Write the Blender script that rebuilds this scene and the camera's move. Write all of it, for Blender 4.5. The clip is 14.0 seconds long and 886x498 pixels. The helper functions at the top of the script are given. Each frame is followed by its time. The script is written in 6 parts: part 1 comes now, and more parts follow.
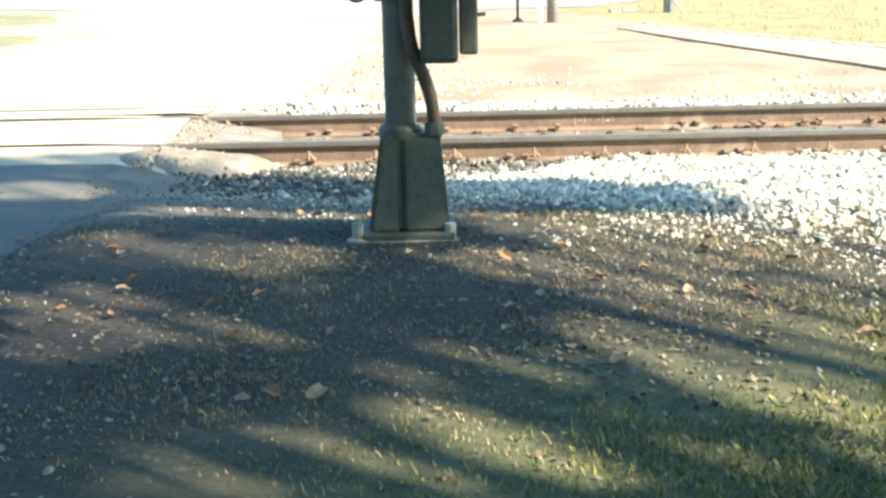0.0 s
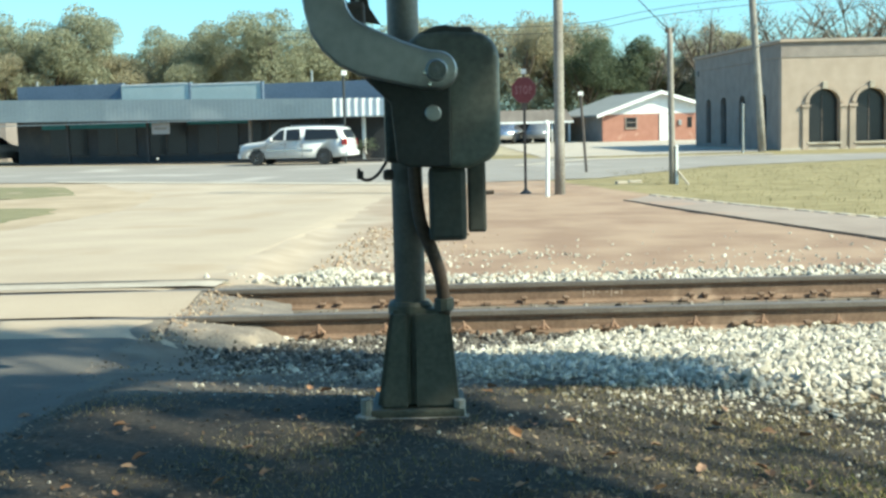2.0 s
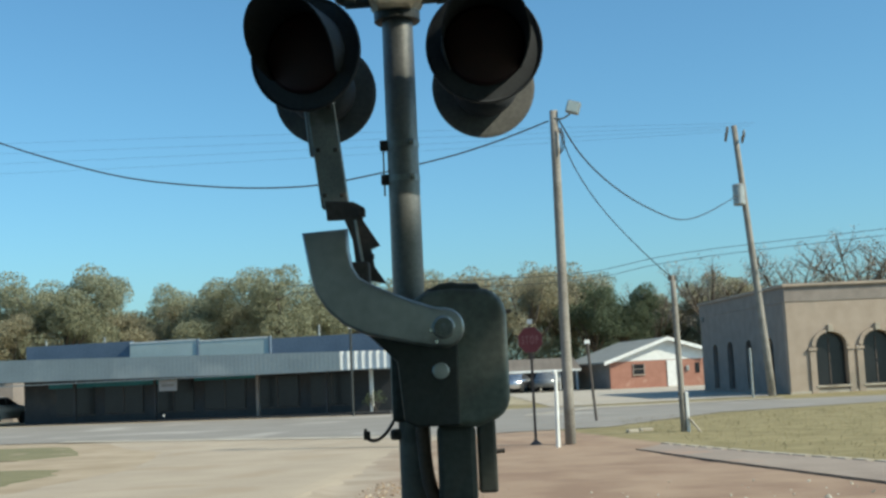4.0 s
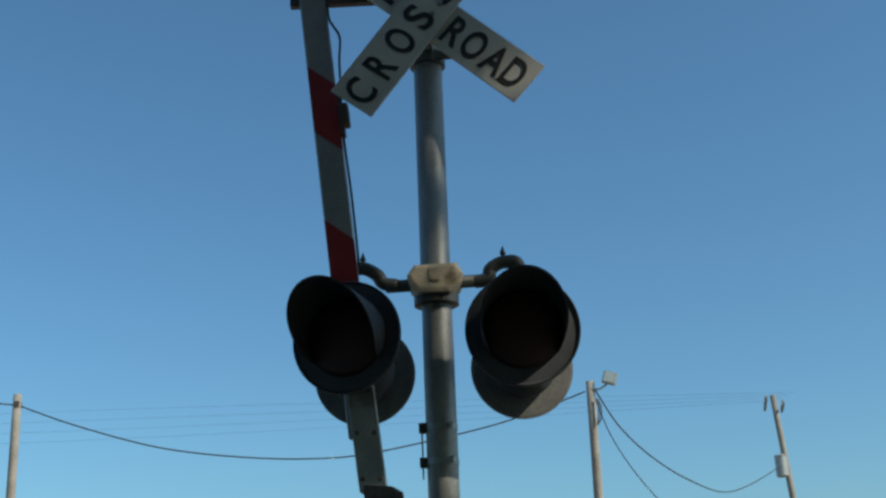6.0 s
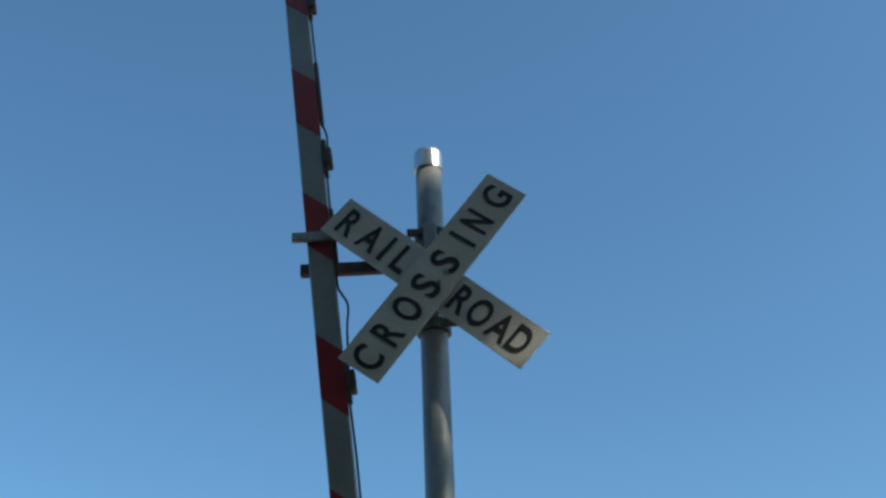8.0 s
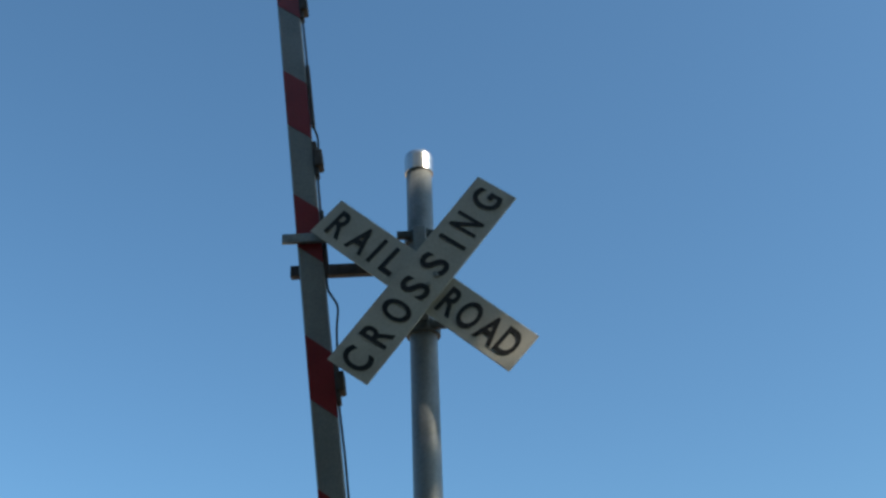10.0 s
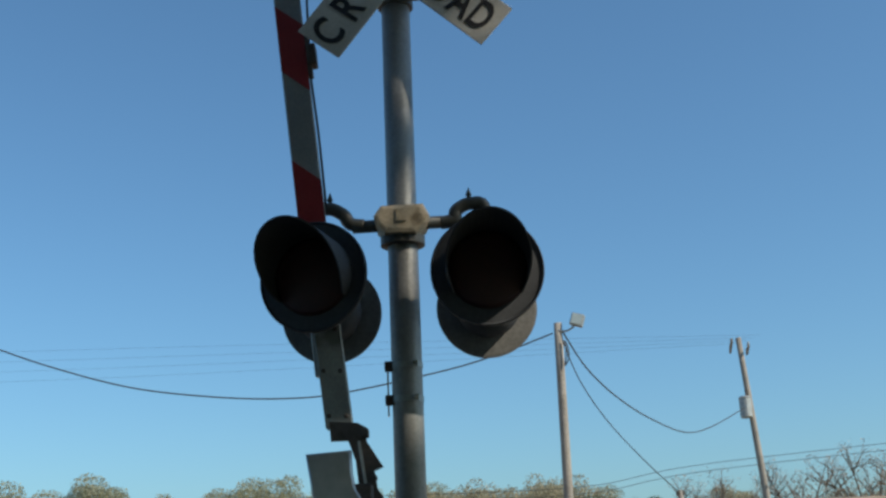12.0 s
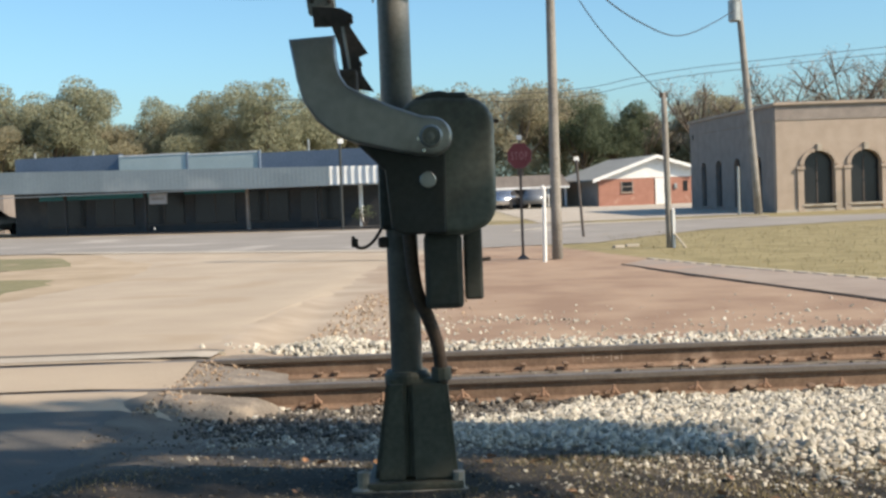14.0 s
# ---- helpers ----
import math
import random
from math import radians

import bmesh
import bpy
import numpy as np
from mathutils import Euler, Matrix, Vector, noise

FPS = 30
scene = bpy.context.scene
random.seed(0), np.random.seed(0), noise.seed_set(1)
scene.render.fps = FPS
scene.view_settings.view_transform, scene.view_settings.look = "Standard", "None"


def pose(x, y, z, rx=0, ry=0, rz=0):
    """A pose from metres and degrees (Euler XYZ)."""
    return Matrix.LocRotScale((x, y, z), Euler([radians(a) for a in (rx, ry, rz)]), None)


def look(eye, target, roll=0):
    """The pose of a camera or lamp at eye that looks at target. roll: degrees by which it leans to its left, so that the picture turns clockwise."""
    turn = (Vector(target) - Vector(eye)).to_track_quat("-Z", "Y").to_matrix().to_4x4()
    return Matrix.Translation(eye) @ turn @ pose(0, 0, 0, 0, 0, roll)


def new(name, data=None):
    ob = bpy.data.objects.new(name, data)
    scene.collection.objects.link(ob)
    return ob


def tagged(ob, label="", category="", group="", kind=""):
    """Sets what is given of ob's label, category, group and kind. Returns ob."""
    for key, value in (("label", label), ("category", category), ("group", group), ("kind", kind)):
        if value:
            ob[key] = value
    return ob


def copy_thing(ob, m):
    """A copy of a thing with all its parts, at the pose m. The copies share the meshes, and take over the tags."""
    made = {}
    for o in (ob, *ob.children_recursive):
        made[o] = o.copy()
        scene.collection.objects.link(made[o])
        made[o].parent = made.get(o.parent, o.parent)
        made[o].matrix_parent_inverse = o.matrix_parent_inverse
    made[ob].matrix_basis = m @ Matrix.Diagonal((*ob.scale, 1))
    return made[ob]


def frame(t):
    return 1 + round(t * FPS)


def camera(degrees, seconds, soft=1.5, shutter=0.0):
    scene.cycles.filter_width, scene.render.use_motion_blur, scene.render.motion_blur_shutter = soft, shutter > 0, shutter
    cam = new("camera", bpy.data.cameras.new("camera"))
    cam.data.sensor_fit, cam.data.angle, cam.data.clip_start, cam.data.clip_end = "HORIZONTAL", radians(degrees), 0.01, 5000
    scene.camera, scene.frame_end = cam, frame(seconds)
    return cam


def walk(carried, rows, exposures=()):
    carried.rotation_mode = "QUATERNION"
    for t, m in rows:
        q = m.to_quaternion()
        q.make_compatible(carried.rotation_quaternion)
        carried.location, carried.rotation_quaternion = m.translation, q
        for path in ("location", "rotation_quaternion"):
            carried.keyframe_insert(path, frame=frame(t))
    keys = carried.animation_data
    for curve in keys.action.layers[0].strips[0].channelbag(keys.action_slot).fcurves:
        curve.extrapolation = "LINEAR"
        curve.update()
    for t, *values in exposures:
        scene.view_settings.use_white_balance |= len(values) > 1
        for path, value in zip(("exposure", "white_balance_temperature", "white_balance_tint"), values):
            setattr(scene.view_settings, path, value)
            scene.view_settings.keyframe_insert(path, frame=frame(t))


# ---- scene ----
# the camera: a hand-held lens at a seated eye's height, tilting up the mast and down again
EYE = 1.25
cam = camera(40.07, 14.0, soft=2.7)
# seconds, sway x, y, z, yaw, pitch up, lean to the right
ROWS = [
    (0.0, -0.002, -0.056, -0.071, -0.125, -13.757, 1.319),
    (0.5, 0.002, -0.048, -0.067, -0.077, -12.623, 1.714),
    (1.0, 0.004, -0.056, -0.059, -0.033, -10.653, 1.451),
    (1.5, 0.001, -0.064, -0.049, 0.164, -8.098, 1.501),
    (2.0, 0.000, -0.054, -0.040, 0.140, -5.816, 1.434),
    (2.2, 0.001, -0.047, -0.035, 0.083, -4.667, 1.679),
    (4.3, -0.002, 0.041, -0.004, 0.316, 7.424, 2.928),
    (4.5, -0.005, 0.035, 0.002, 0.640, 8.358, 2.991),
    (5.0, -0.004, 0.021, 0.017, 0.256, 11.308, 3.021),
    (5.5, -0.009, 0.023, 0.032, 0.362, 15.069, 3.106),
    (6.0, -0.013, 0.012, 0.047, 1.215, 18.587, 2.336),
    (6.5, -0.014, -0.004, 0.066, 0.656, 21.722, 1.985),
    (7.0, -0.011, -0.007, 0.062, 0.606, 25.287, 2.016),
    (7.5, -0.009, -0.011, 0.058, 0.817, 28.141, 2.391),
    (8.0, -0.007, -0.014, 0.054, 1.043, 30.929, 2.410),
    (8.2, -0.007, -0.015, 0.053, 1.101, 31.957, 2.441),
    (9.05, -0.003, -0.023, 0.045, 0.780, 34.100, 2.403),
    (10.3, 0.000, -0.030, 0.037, 0.459, 29.108, 2.365),
    (10.5, 0.001, -0.031, 0.035, 0.360, 27.639, 2.565),
    (11.0, 0.002, -0.035, 0.031, 0.046, 23.841, 2.506),
    (11.5, 0.004, -0.038, 0.027, 0.290, 19.670, 2.716),
    (12.0, 0.006, -0.042, 0.024, -0.130, 15.805, 2.378),
    (12.5, 0.002, -0.028, 0.006, -0.105, 11.767, 2.760),
    (13.0, 0.006, -0.022, -0.012, -0.094, 7.361, 2.430),
    (13.5, 0.009, -0.003, -0.021, 0.062, 2.472, 2.490),
    (14.0, 0.007, 0.023, -0.041, -0.055, -2.700, 2.150),
]
EXPOSURES = [(0.0, 2.42, 6650, 0), (0.5, 2.33, 6650, 1), (1.0, 1.88, 6650, -2), (1.5, 1.60, 6550, -6), (2.0, 1.46, 6400, -8), (2.2, 1.40, 6400, -8), (4.3, 0.66, 6380, 0), (5.0, 0.56, 6400, 1), (5.5, 0.42, 6450, 2), (7.5, 0.72, 6600, 4),
             (8.2, 0.85, 6600, 4), (10.3, 0.92, 6800, 6), (11.2, 0.92, 6800, 7), (12.0, 0.58, 6600, 8), (12.5, 0.52, 6620, 8), (13.2, 0.48, 6700, 9), (13.6, 0.48, 6800, 10), (14.0, 0.98, 7000, 12)]
walk(cam, [(t, pose(x, y, EYE + z, 0, 0, yaw) @ pose(0, 0, 0, 90 + pitch) @ pose(0, 0, 0, 0, 0, -lean))
           for t, x, y, z, yaw, pitch, lean in ROWS], EXPOSURES)

# the light: a low clear autumn sun from behind the camera's right shoulder
SUN_AZ, SUN_EL = 115.0, 38.0   # degrees clockwise from the view ahead, and above the horizon
sun_way = Vector((math.sin(radians(SUN_AZ)) * math.cos(radians(SUN_EL)), math.cos(radians(SUN_AZ)) * math.cos(radians(SUN_EL)), math.sin(radians(SUN_EL))))
world = bpy.data.worlds.new("sky")
scene.world = world
world.use_nodes = True
wn, wl = world.node_tree.nodes, world.node_tree.links
sky = wn.new("ShaderNodeTexSky")
sky.sky_type, sky.sun_disc = "NISHITA", False
sky.sun_elevation, sky.sun_rotation = radians(SUN_EL), radians(SUN_AZ)
sky.air_density, sky.dust_density, sky.ozone_density = 1.0, 1.4, 6.0
tint = wn.new("ShaderNodeMix")
tint.data_type, tint.blend_type = "RGBA", "MULTIPLY"
tint.inputs["Factor"].default_value, tint.inputs["B"].default_value = 1.0, (0.79, 1.0, 0.99, 1)
wl.new(sky.outputs[0], tint.inputs["A"])
wl.new(tint.outputs["Result"], wn["Background"].inputs[0])
wn["Background"].inputs[1].default_value = 0.1
sun = new("sun", bpy.data.lights.new("sun", "SUN"))
sun.data.energy, sun.data.angle, sun.data.color = 3.6, radians(0.55), (1.0, 0.88, 0.73)
sun.matrix_world = look(sun_way * 60, (0, 0, 0))


# ---- materials ----
def surface(name, dark, light, scale=6.0, rough=0.8, metal=0.0, bump=0.3, grain=60.0, spot=None, spot_scale=1.5, spot_at=0.6, depth=0.01):
    """Two colours mixed by a coarse and a fine noise, with relief; spot: a third colour in patches of its own."""
    m = bpy.data.materials.new(name)
    m.use_nodes = True
    n, l = m.node_tree.nodes, m.node_tree.links
    b = n["Principled BSDF"]
    co = n.new("ShaderNodeTexCoord")

    def noise_of(s, detail):
        t = n.new("ShaderNodeTexNoise")
        t.inputs["Scale"].default_value, t.inputs["Detail"].default_value = s, detail
        l.new(co.outputs["Object"], t.inputs["Vector"])
        return t
    big, fine = noise_of(scale, 4), noise_of(grain, 3)
    add = n.new("ShaderNodeMath")
    add.operation = "MULTIPLY_ADD"
    add.inputs[1].default_value, add.inputs[2].default_value = 0.5, -0.0
    l.new(fine.outputs[0], add.inputs[0])
    half = n.new("ShaderNodeMath")
    half.operation = "MULTIPLY_ADD"
    half.inputs[1].default_value = 0.5
    l.new(big.outputs[0], half.inputs[0])
    l.new(add.outputs[0], half.inputs[2])
    ramp = n.new("ShaderNodeValToRGB")
    ramp.color_ramp.elements[0].position, ramp.color_ramp.elements[1].position = 0.36, 0.64
    ramp.color_ramp.elements[0].color, ramp.color_ramp.elements[1].color = (*dark, 1), (*light, 1)
    l.new(half.outputs[0], ramp.inputs[0])
    out = ramp.outputs[0]
    if spot:
        sp = noise_of(spot_scale, 5)
        sr = n.new("ShaderNodeValToRGB")
        sr.color_ramp.elements[0].position, sr.color_ramp.elements[1].position = spot_at, spot_at + 0.1
        l.new(sp.outputs[0], sr.inputs[0])
        mx = n.new("ShaderNodeMix")
        mx.data_type = "RGBA"
        l.new(sr.outputs[0], mx.inputs["Factor"])
        l.new(out, mx.inputs["A"])
        mx.inputs["B"].default_value = (*spot, 1)
        out = mx.outputs["Result"]
    l.new(out, b.inputs["Base Color"])
    b.inputs["Roughness"].default_value, b.inputs["Metallic"].default_value = rough, metal
    if bump:
        bp = n.new("ShaderNodeBump")
        bp.inputs["Strength"].default_value, bp.inputs["Distance"].default_value = bump, depth
        l.new(half.outputs[0], bp.inputs["Height"])
        l.new(bp.outputs[0], b.inputs["Normal"])
    return m


def varied(name, colours, rough=0.85, island=True, through_light=0.0):
    """A colour picked at random for each loose piece of a mesh, or for each object."""
    m = bpy.data.materials.new(name)
    m.use_nodes = True
    n, l = m.node_tree.nodes, m.node_tree.links
    b = n["Principled BSDF"]
    src = n.new("ShaderNodeNewGeometry") if island else n.new("ShaderNodeObjectInfo")
    ramp = n.new("ShaderNodeValToRGB")
    for k in range(len(colours) - 2):
        ramp.color_ramp.elements.new(0.5)
    for k, c in enumerate(colours):
        ramp.color_ramp.elements[k].position = k / (len(colours) - 1)
        ramp.color_ramp.elements[k].color = (*c, 1)
    l.new(src.outputs["Random Per Island" if island else "Random"], ramp.inputs[0])
    l.new(ramp.outputs[0], b.inputs["Base Color"])
    b.inputs["Roughness"].default_value = rough
    if through_light:
        tr, mx = n.new("ShaderNodeBsdfTranslucent"), n.new("ShaderNodeMixShader")
        l.new(ramp.outputs[0], tr.inputs[0])
        mx.inputs[0].default_value = through_light
        l.new(b.outputs[0], mx.inputs[1])
        l.new(tr.outputs[0], mx.inputs[2])
        l.new(mx.outputs[0], n["Material Output"].inputs[0])
    return m


galv = surface("galvanised", (0.24, 0.26, 0.26), (0.38, 0.40, 0.40), 9, 0.5, 0.55, 0.15, 90, (0.17, 0.18, 0.17), 5, 0.62)
mast_paint = surface("aluminium_mast", (0.2025, 0.21, 0.2063), (0.2925, 0.3, 0.2925), 5, 0.5, 0.3, 0.1, 60, (0.1425, 0.15, 0.1425), 3.5, 0.58)
cast_alu = surface("cast_aluminium", (0.36, 0.37, 0.375), (0.47, 0.48, 0.485), 3, 0.34, 0.6, 0.04, 25, (0.21, 0.215, 0.215), 2.5, 0.58)
mech_paint = surface("dull_grey_green_paint", (0.045, 0.048, 0.045), (0.075, 0.08, 0.073), 4, 0.5, 0.1, 0.08, 40, (0.10, 0.105, 0.095), 2.5, 0.62)
case_paint = surface("worn_grey_green_housing", (0.1105, 0.1196, 0.1066), (0.182, 0.195, 0.1716), 5, 0.42, 0.15, 0.1, 40, (0.0845, 0.091, 0.0806), 3.5, 0.55)
plate_paint = surface("dark_front_plate", (0.028, 0.031, 0.031), (0.046, 0.05, 0.049), 6, 0.5, 0.1, 0.1, 50)
base_paint = surface("weathered_olive_casting", (0.065, 0.068, 0.054), (0.11, 0.113, 0.09), 6, 0.65, 0.2, 0.3, 50, (0.07, 0.07, 0.055), 4, 0.58)
# faded black, lifted a bit more to stand in for veiling glare
black_paint = surface("faded_veiled_signal_black", (0.028, 0.032, 0.039), (0.044, 0.050, 0.058), 10, 0.7, 0, 0.1, 60)
grey_back = surface("grey_disc_back", (0.10, 0.102, 0.10), (0.16, 0.162, 0.158), 8, 0.6, 0.2, 0.1, 60)
lens_red = surface("dusty_dark_red_lens", (0.030, 0.012, 0.013), (0.045, 0.014, 0.016), 20, 0.6, 0, 0.1, 90)
badge_paint = surface("tan_cast_box", (0.38, 0.32, 0.23), (0.54, 0.46, 0.34), 12, 0.6, 0.1, 0.3, 70, (0.18, 0.14, 0.09), 9, 0.6)
rubber = surface("black_rubber", (0.012, 0.012, 0.012), (0.03, 0.03, 0.03), 10, 0.6, 0, 0.2, 60)
sign_white = surface("sign_sheeting", (0.462, 0.451, 0.418), (0.605, 0.594, 0.561), 5, 0.45, 0, 0.05, 90, (0.363, 0.341, 0.297), 3.5, 0.62)
sign_black = surface("sign_letter_black", (0.012, 0.012, 0.014), (0.02, 0.02, 0.024), 9, 0.5, 0, 0, 60)
boom_white = surface("boom_sheeting", (0.2016, 0.216, 0.2232), (0.288, 0.3024, 0.3096), 5, 0.4, 0, 0.05, 80, (0.252, 0.252, 0.2376), 4, 0.62)
boom_red = surface("red_sheeting", (0.224, 0.0144, 0.0192), (0.304, 0.028, 0.032), 6, 0.4, 0, 0.05, 80)
steel_bright = surface("bright_steel", (0.55, 0.56, 0.56), (0.7, 0.7, 0.7), 12, 0.25, 0.9, 0.05, 80)
rail_rust = surface("rusted_rail", (0.15, 0.098, 0.068), (0.255, 0.172, 0.122), 5, 0.8, 0.15, 0.4, 45, (0.33, 0.245, 0.185), 2.5, 0.62, 0.004)
anchor_rust = surface("orange_rust", (0.24, 0.14, 0.09), (0.36, 0.23, 0.16), 9, 0.85, 0.1, 0.4, 50)
rail_head = surface("rolled_rail_head", (0.13, 0.11, 0.095), (0.21, 0.18, 0.155), 4, 0.5, 0.5, 0.1, 60)
chalk = surface("chalk_mark", (0.40, 0.30, 0.24), (0.50, 0.40, 0.33), 20, 0.9, 0, 0, 60)
tie_wood = surface("creosoted_tie", (0.10, 0.07, 0.05), (0.22, 0.16, 0.12), 4, 0.9, 0, 0.6, 40)
stone_mat = varied("ballast_stone", [(0.25, 0.235, 0.195), (0.45, 0.425, 0.36), (0.56, 0.53, 0.455), (0.33, 0.295, 0.235), (0.50, 0.475, 0.41)])
stone_one = varied("ballast_stone_single", [(0.28, 0.27, 0.24), (0.48, 0.46, 0.41), (0.58, 0.55, 0.49), (0.36, 0.33, 0.28)], island=False)
clod_mat = varied("dirt_clods", [(0.26, 0.18, 0.12), (0.40, 0.30, 0.21), (0.20, 0.14, 0.09), (0.5, 0.43, 0.34)])
# dirty stones, with the tree's shade also put into their tones
dusty_shade_mat = varied("dirty_shade_ballast", [(0.0425, 0.0374, 0.03145), (0.0765, 0.068, 0.0578), (0.1275, 0.1156, 0.09775), (0.051, 0.0442, 0.0357), (0.2465, 0.2295, 0.204), (0.068, 0.05695, 0.0459)])
# gravel tones lowered with the soil's to deepen the tree's shade
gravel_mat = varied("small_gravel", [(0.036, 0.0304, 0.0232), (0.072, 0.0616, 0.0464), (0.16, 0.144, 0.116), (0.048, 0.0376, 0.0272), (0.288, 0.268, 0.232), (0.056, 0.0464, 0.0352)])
grass_mat = varied("autumn_grass", [(0.07, 0.095, 0.022), (0.13, 0.145, 0.035), (0.25, 0.23, 0.08), (0.36, 0.30, 0.13), (0.10, 0.12, 0.028)])
dry_mat = varied("dry_grass", [(0.24, 0.19, 0.10), (0.36, 0.30, 0.17), (0.18, 0.15, 0.08), (0.12, 0.12, 0.04)])
# foliage tones lifted and greyed to stand in for haze
leaf_mats = [varied("oak_foliage", [(0.27, 0.285, 0.19), (0.30, 0.31, 0.21), (0.32, 0.315, 0.215), (0.28, 0.295, 0.195)], through_light=0.45),
             varied("turning_foliage", [(0.30, 0.295, 0.20), (0.34, 0.315, 0.215), (0.37, 0.32, 0.22), (0.31, 0.30, 0.20)], through_light=0.45),
             varied("dark_green_foliage", [(0.095, 0.125, 0.075), (0.115, 0.145, 0.09), (0.13, 0.15, 0.095)], through_light=0.45),
             varied("thin_grey_twigs", [(0.24, 0.22, 0.19), (0.30, 0.275, 0.24), (0.20, 0.185, 0.16)])]
bark = surface("bark", (0.07, 0.055, 0.045), (0.15, 0.125, 0.10), 3, 0.95, 0, 0.6, 20)
# brown litter, also toned down to deepen that shade
litter_mat = varied("leaf_litter", [(0.04, 0.028, 0.0176), (0.104, 0.068, 0.04), (0.176, 0.128, 0.08), (0.24, 0.192, 0.136), (0.072, 0.056, 0.04)])
rust_brown = surface("rusty_conduit", (0.06, 0.04, 0.03), (0.11, 0.075, 0.055), 9, 0.7, 0.2, 0.3, 60)
fallen_mat = varied("fallen_leaf", [(0.20, 0.10, 0.05), (0.30, 0.17, 0.09), (0.24, 0.15, 0.10), (0.36, 0.24, 0.15)], island=False)
# worn asphalt, darkened to carry the shade over the near road
asphalt = surface("worn_shade_asphalt", (0.075, 0.069, 0.062), (0.125, 0.115, 0.10), 0.9, 0.92, 0, 0.35, 90, (0.17, 0.145, 0.11), 0.5, 0.6, 0.004)
sandy_road = surface("sandy_bleached_asphalt", (0.325, 0.26, 0.19), (0.42, 0.345, 0.255), 0.7, 0.92, 0, 0.35, 70, (0.34, 0.265, 0.185), 0.45, 0.55, 0.004)
highway = surface("grey_highway", (0.205, 0.185, 0.16), (0.275, 0.25, 0.22), 0.5, 0.9, 0, 0.2, 40, (0.36, 0.33, 0.29), 0.25, 0.58, 0.004)
concrete = surface("pale_concrete", (0.35, 0.305, 0.245), (0.45, 0.40, 0.33), 1.5, 0.9, 0, 0.3, 50, (0.29, 0.25, 0.20), 0.8, 0.58)
foundation_mat = surface("stained_concrete", (0.22, 0.21, 0.18), (0.36, 0.34, 0.30), 6, 0.95, 0, 0.5, 40)
verge_mat = surface("worn_verge", (0.13, 0.125, 0.055), (0.22, 0.19, 0.10), 1.6, 0.95, 0, 0.5, 30, (0.30, 0.23, 0.155), 0.9, 0.6, 0.02)
path_mat = surface("dusty_footpath", (0.225, 0.175, 0.14), (0.32, 0.26, 0.21), 1.4, 0.92, 0, 0.3, 50, (0.33, 0.22, 0.16), 0.9, 0.55)
wedge_mat = surface("crumbled_asphalt", (0.1283, 0.108, 0.0891), (0.2362, 0.2025, 0.162), 6, 0.95, 0, 0.7, 40, (0.2835, 0.2362, 0.1823), 3, 0.6, 0.02)
kerb_dark = surface("dark_kerb", (0.06, 0.05, 0.045), (0.14, 0.12, 0.10), 5, 0.9, 0, 0.4, 40)
pole_wood = surface("weathered_pole_wood", (0.17, 0.155, 0.135), (0.30, 0.28, 0.25), 2, 0.9, 0, 0.5, 25)
dark_metal = surface("dark_post_metal", (0.06, 0.05, 0.045), (0.12, 0.10, 0.09), 6, 0.7, 0.3, 0.2, 40)
white_paint = surface("white_paint", (0.66, 0.66, 0.64), (0.80, 0.80, 0.78), 3, 0.6, 0, 0.1, 50)
stop_red = surface("stop_sign_red", (0.13, 0.025, 0.03), (0.18, 0.035, 0.04), 5, 0.6, 0, 0.05, 50)
stop_faded = surface("stop_sign_faded_white", (0.24, 0.10, 0.10), (0.30, 0.14, 0.14), 5, 0.6, 0, 0.05, 50)
wire_mat = surface("black_wire", (0.015, 0.015, 0.015), (0.03, 0.03, 0.03), 5, 0.7, 0, 0, 30)
brick_red = surface("red_brick", (0.30, 0.14, 0.10), (0.38, 0.19, 0.14), 2, 0.9, 0, 0.3, 30, (0.42, 0.24, 0.18), 1.2, 0.6)
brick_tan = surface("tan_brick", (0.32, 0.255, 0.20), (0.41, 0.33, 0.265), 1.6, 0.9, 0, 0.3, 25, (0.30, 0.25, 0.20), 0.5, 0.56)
# darker brick for walls turned from the sun, shade put into the colour
shade_brick = surface("shade_brown_brick", (0.20, 0.17, 0.15), (0.29, 0.25, 0.22), 1.5, 0.9, 0, 0.3, 25)
shingle = surface("grey_shingle", (0.20, 0.205, 0.19), (0.28, 0.285, 0.265), 1.2, 0.9, 0, 0.3, 20)
# low tone that puts the shade under roofs into the colour
dark_wall = surface("shade_dark_shopfront", (0.028, 0.029, 0.031), (0.05, 0.05, 0.052), 1.0, 0.7, 0, 0.2, 12, (0.07, 0.066, 0.06), 0.4, 0.6)
fascia_mat = surface("corrugated_zinc", (0.24, 0.28, 0.29), (0.32, 0.365, 0.375), 0.5, 0.55, 0.3, 0.1, 12, (0.37, 0.40, 0.40), 0.3, 0.55)
parapet_blue = surface("blue_grey_parapet", (0.09, 0.13, 0.19), (0.14, 0.19, 0.26), 0.5, 0.7, 0, 0.1, 10)
panel_pale = surface("pale_green_panel", (0.40, 0.48, 0.47), (0.48, 0.56, 0.55), 0.8, 0.6, 0, 0.1, 12)
grey_sign = surface("grey_brown_sign", (0.30, 0.28, 0.27), (0.38, 0.36, 0.345), 2, 0.7, 0, 0.1, 20)
teal = surface("teal_trim", (0.02, 0.16, 0.19), (0.04, 0.22, 0.25), 1, 0.6, 0, 0.1, 12)
glass_dark = surface("dark_window_glass", (0.010, 0.011, 0.013), (0.02, 0.022, 0.024), 1, 0.3, 0, 0, 10)
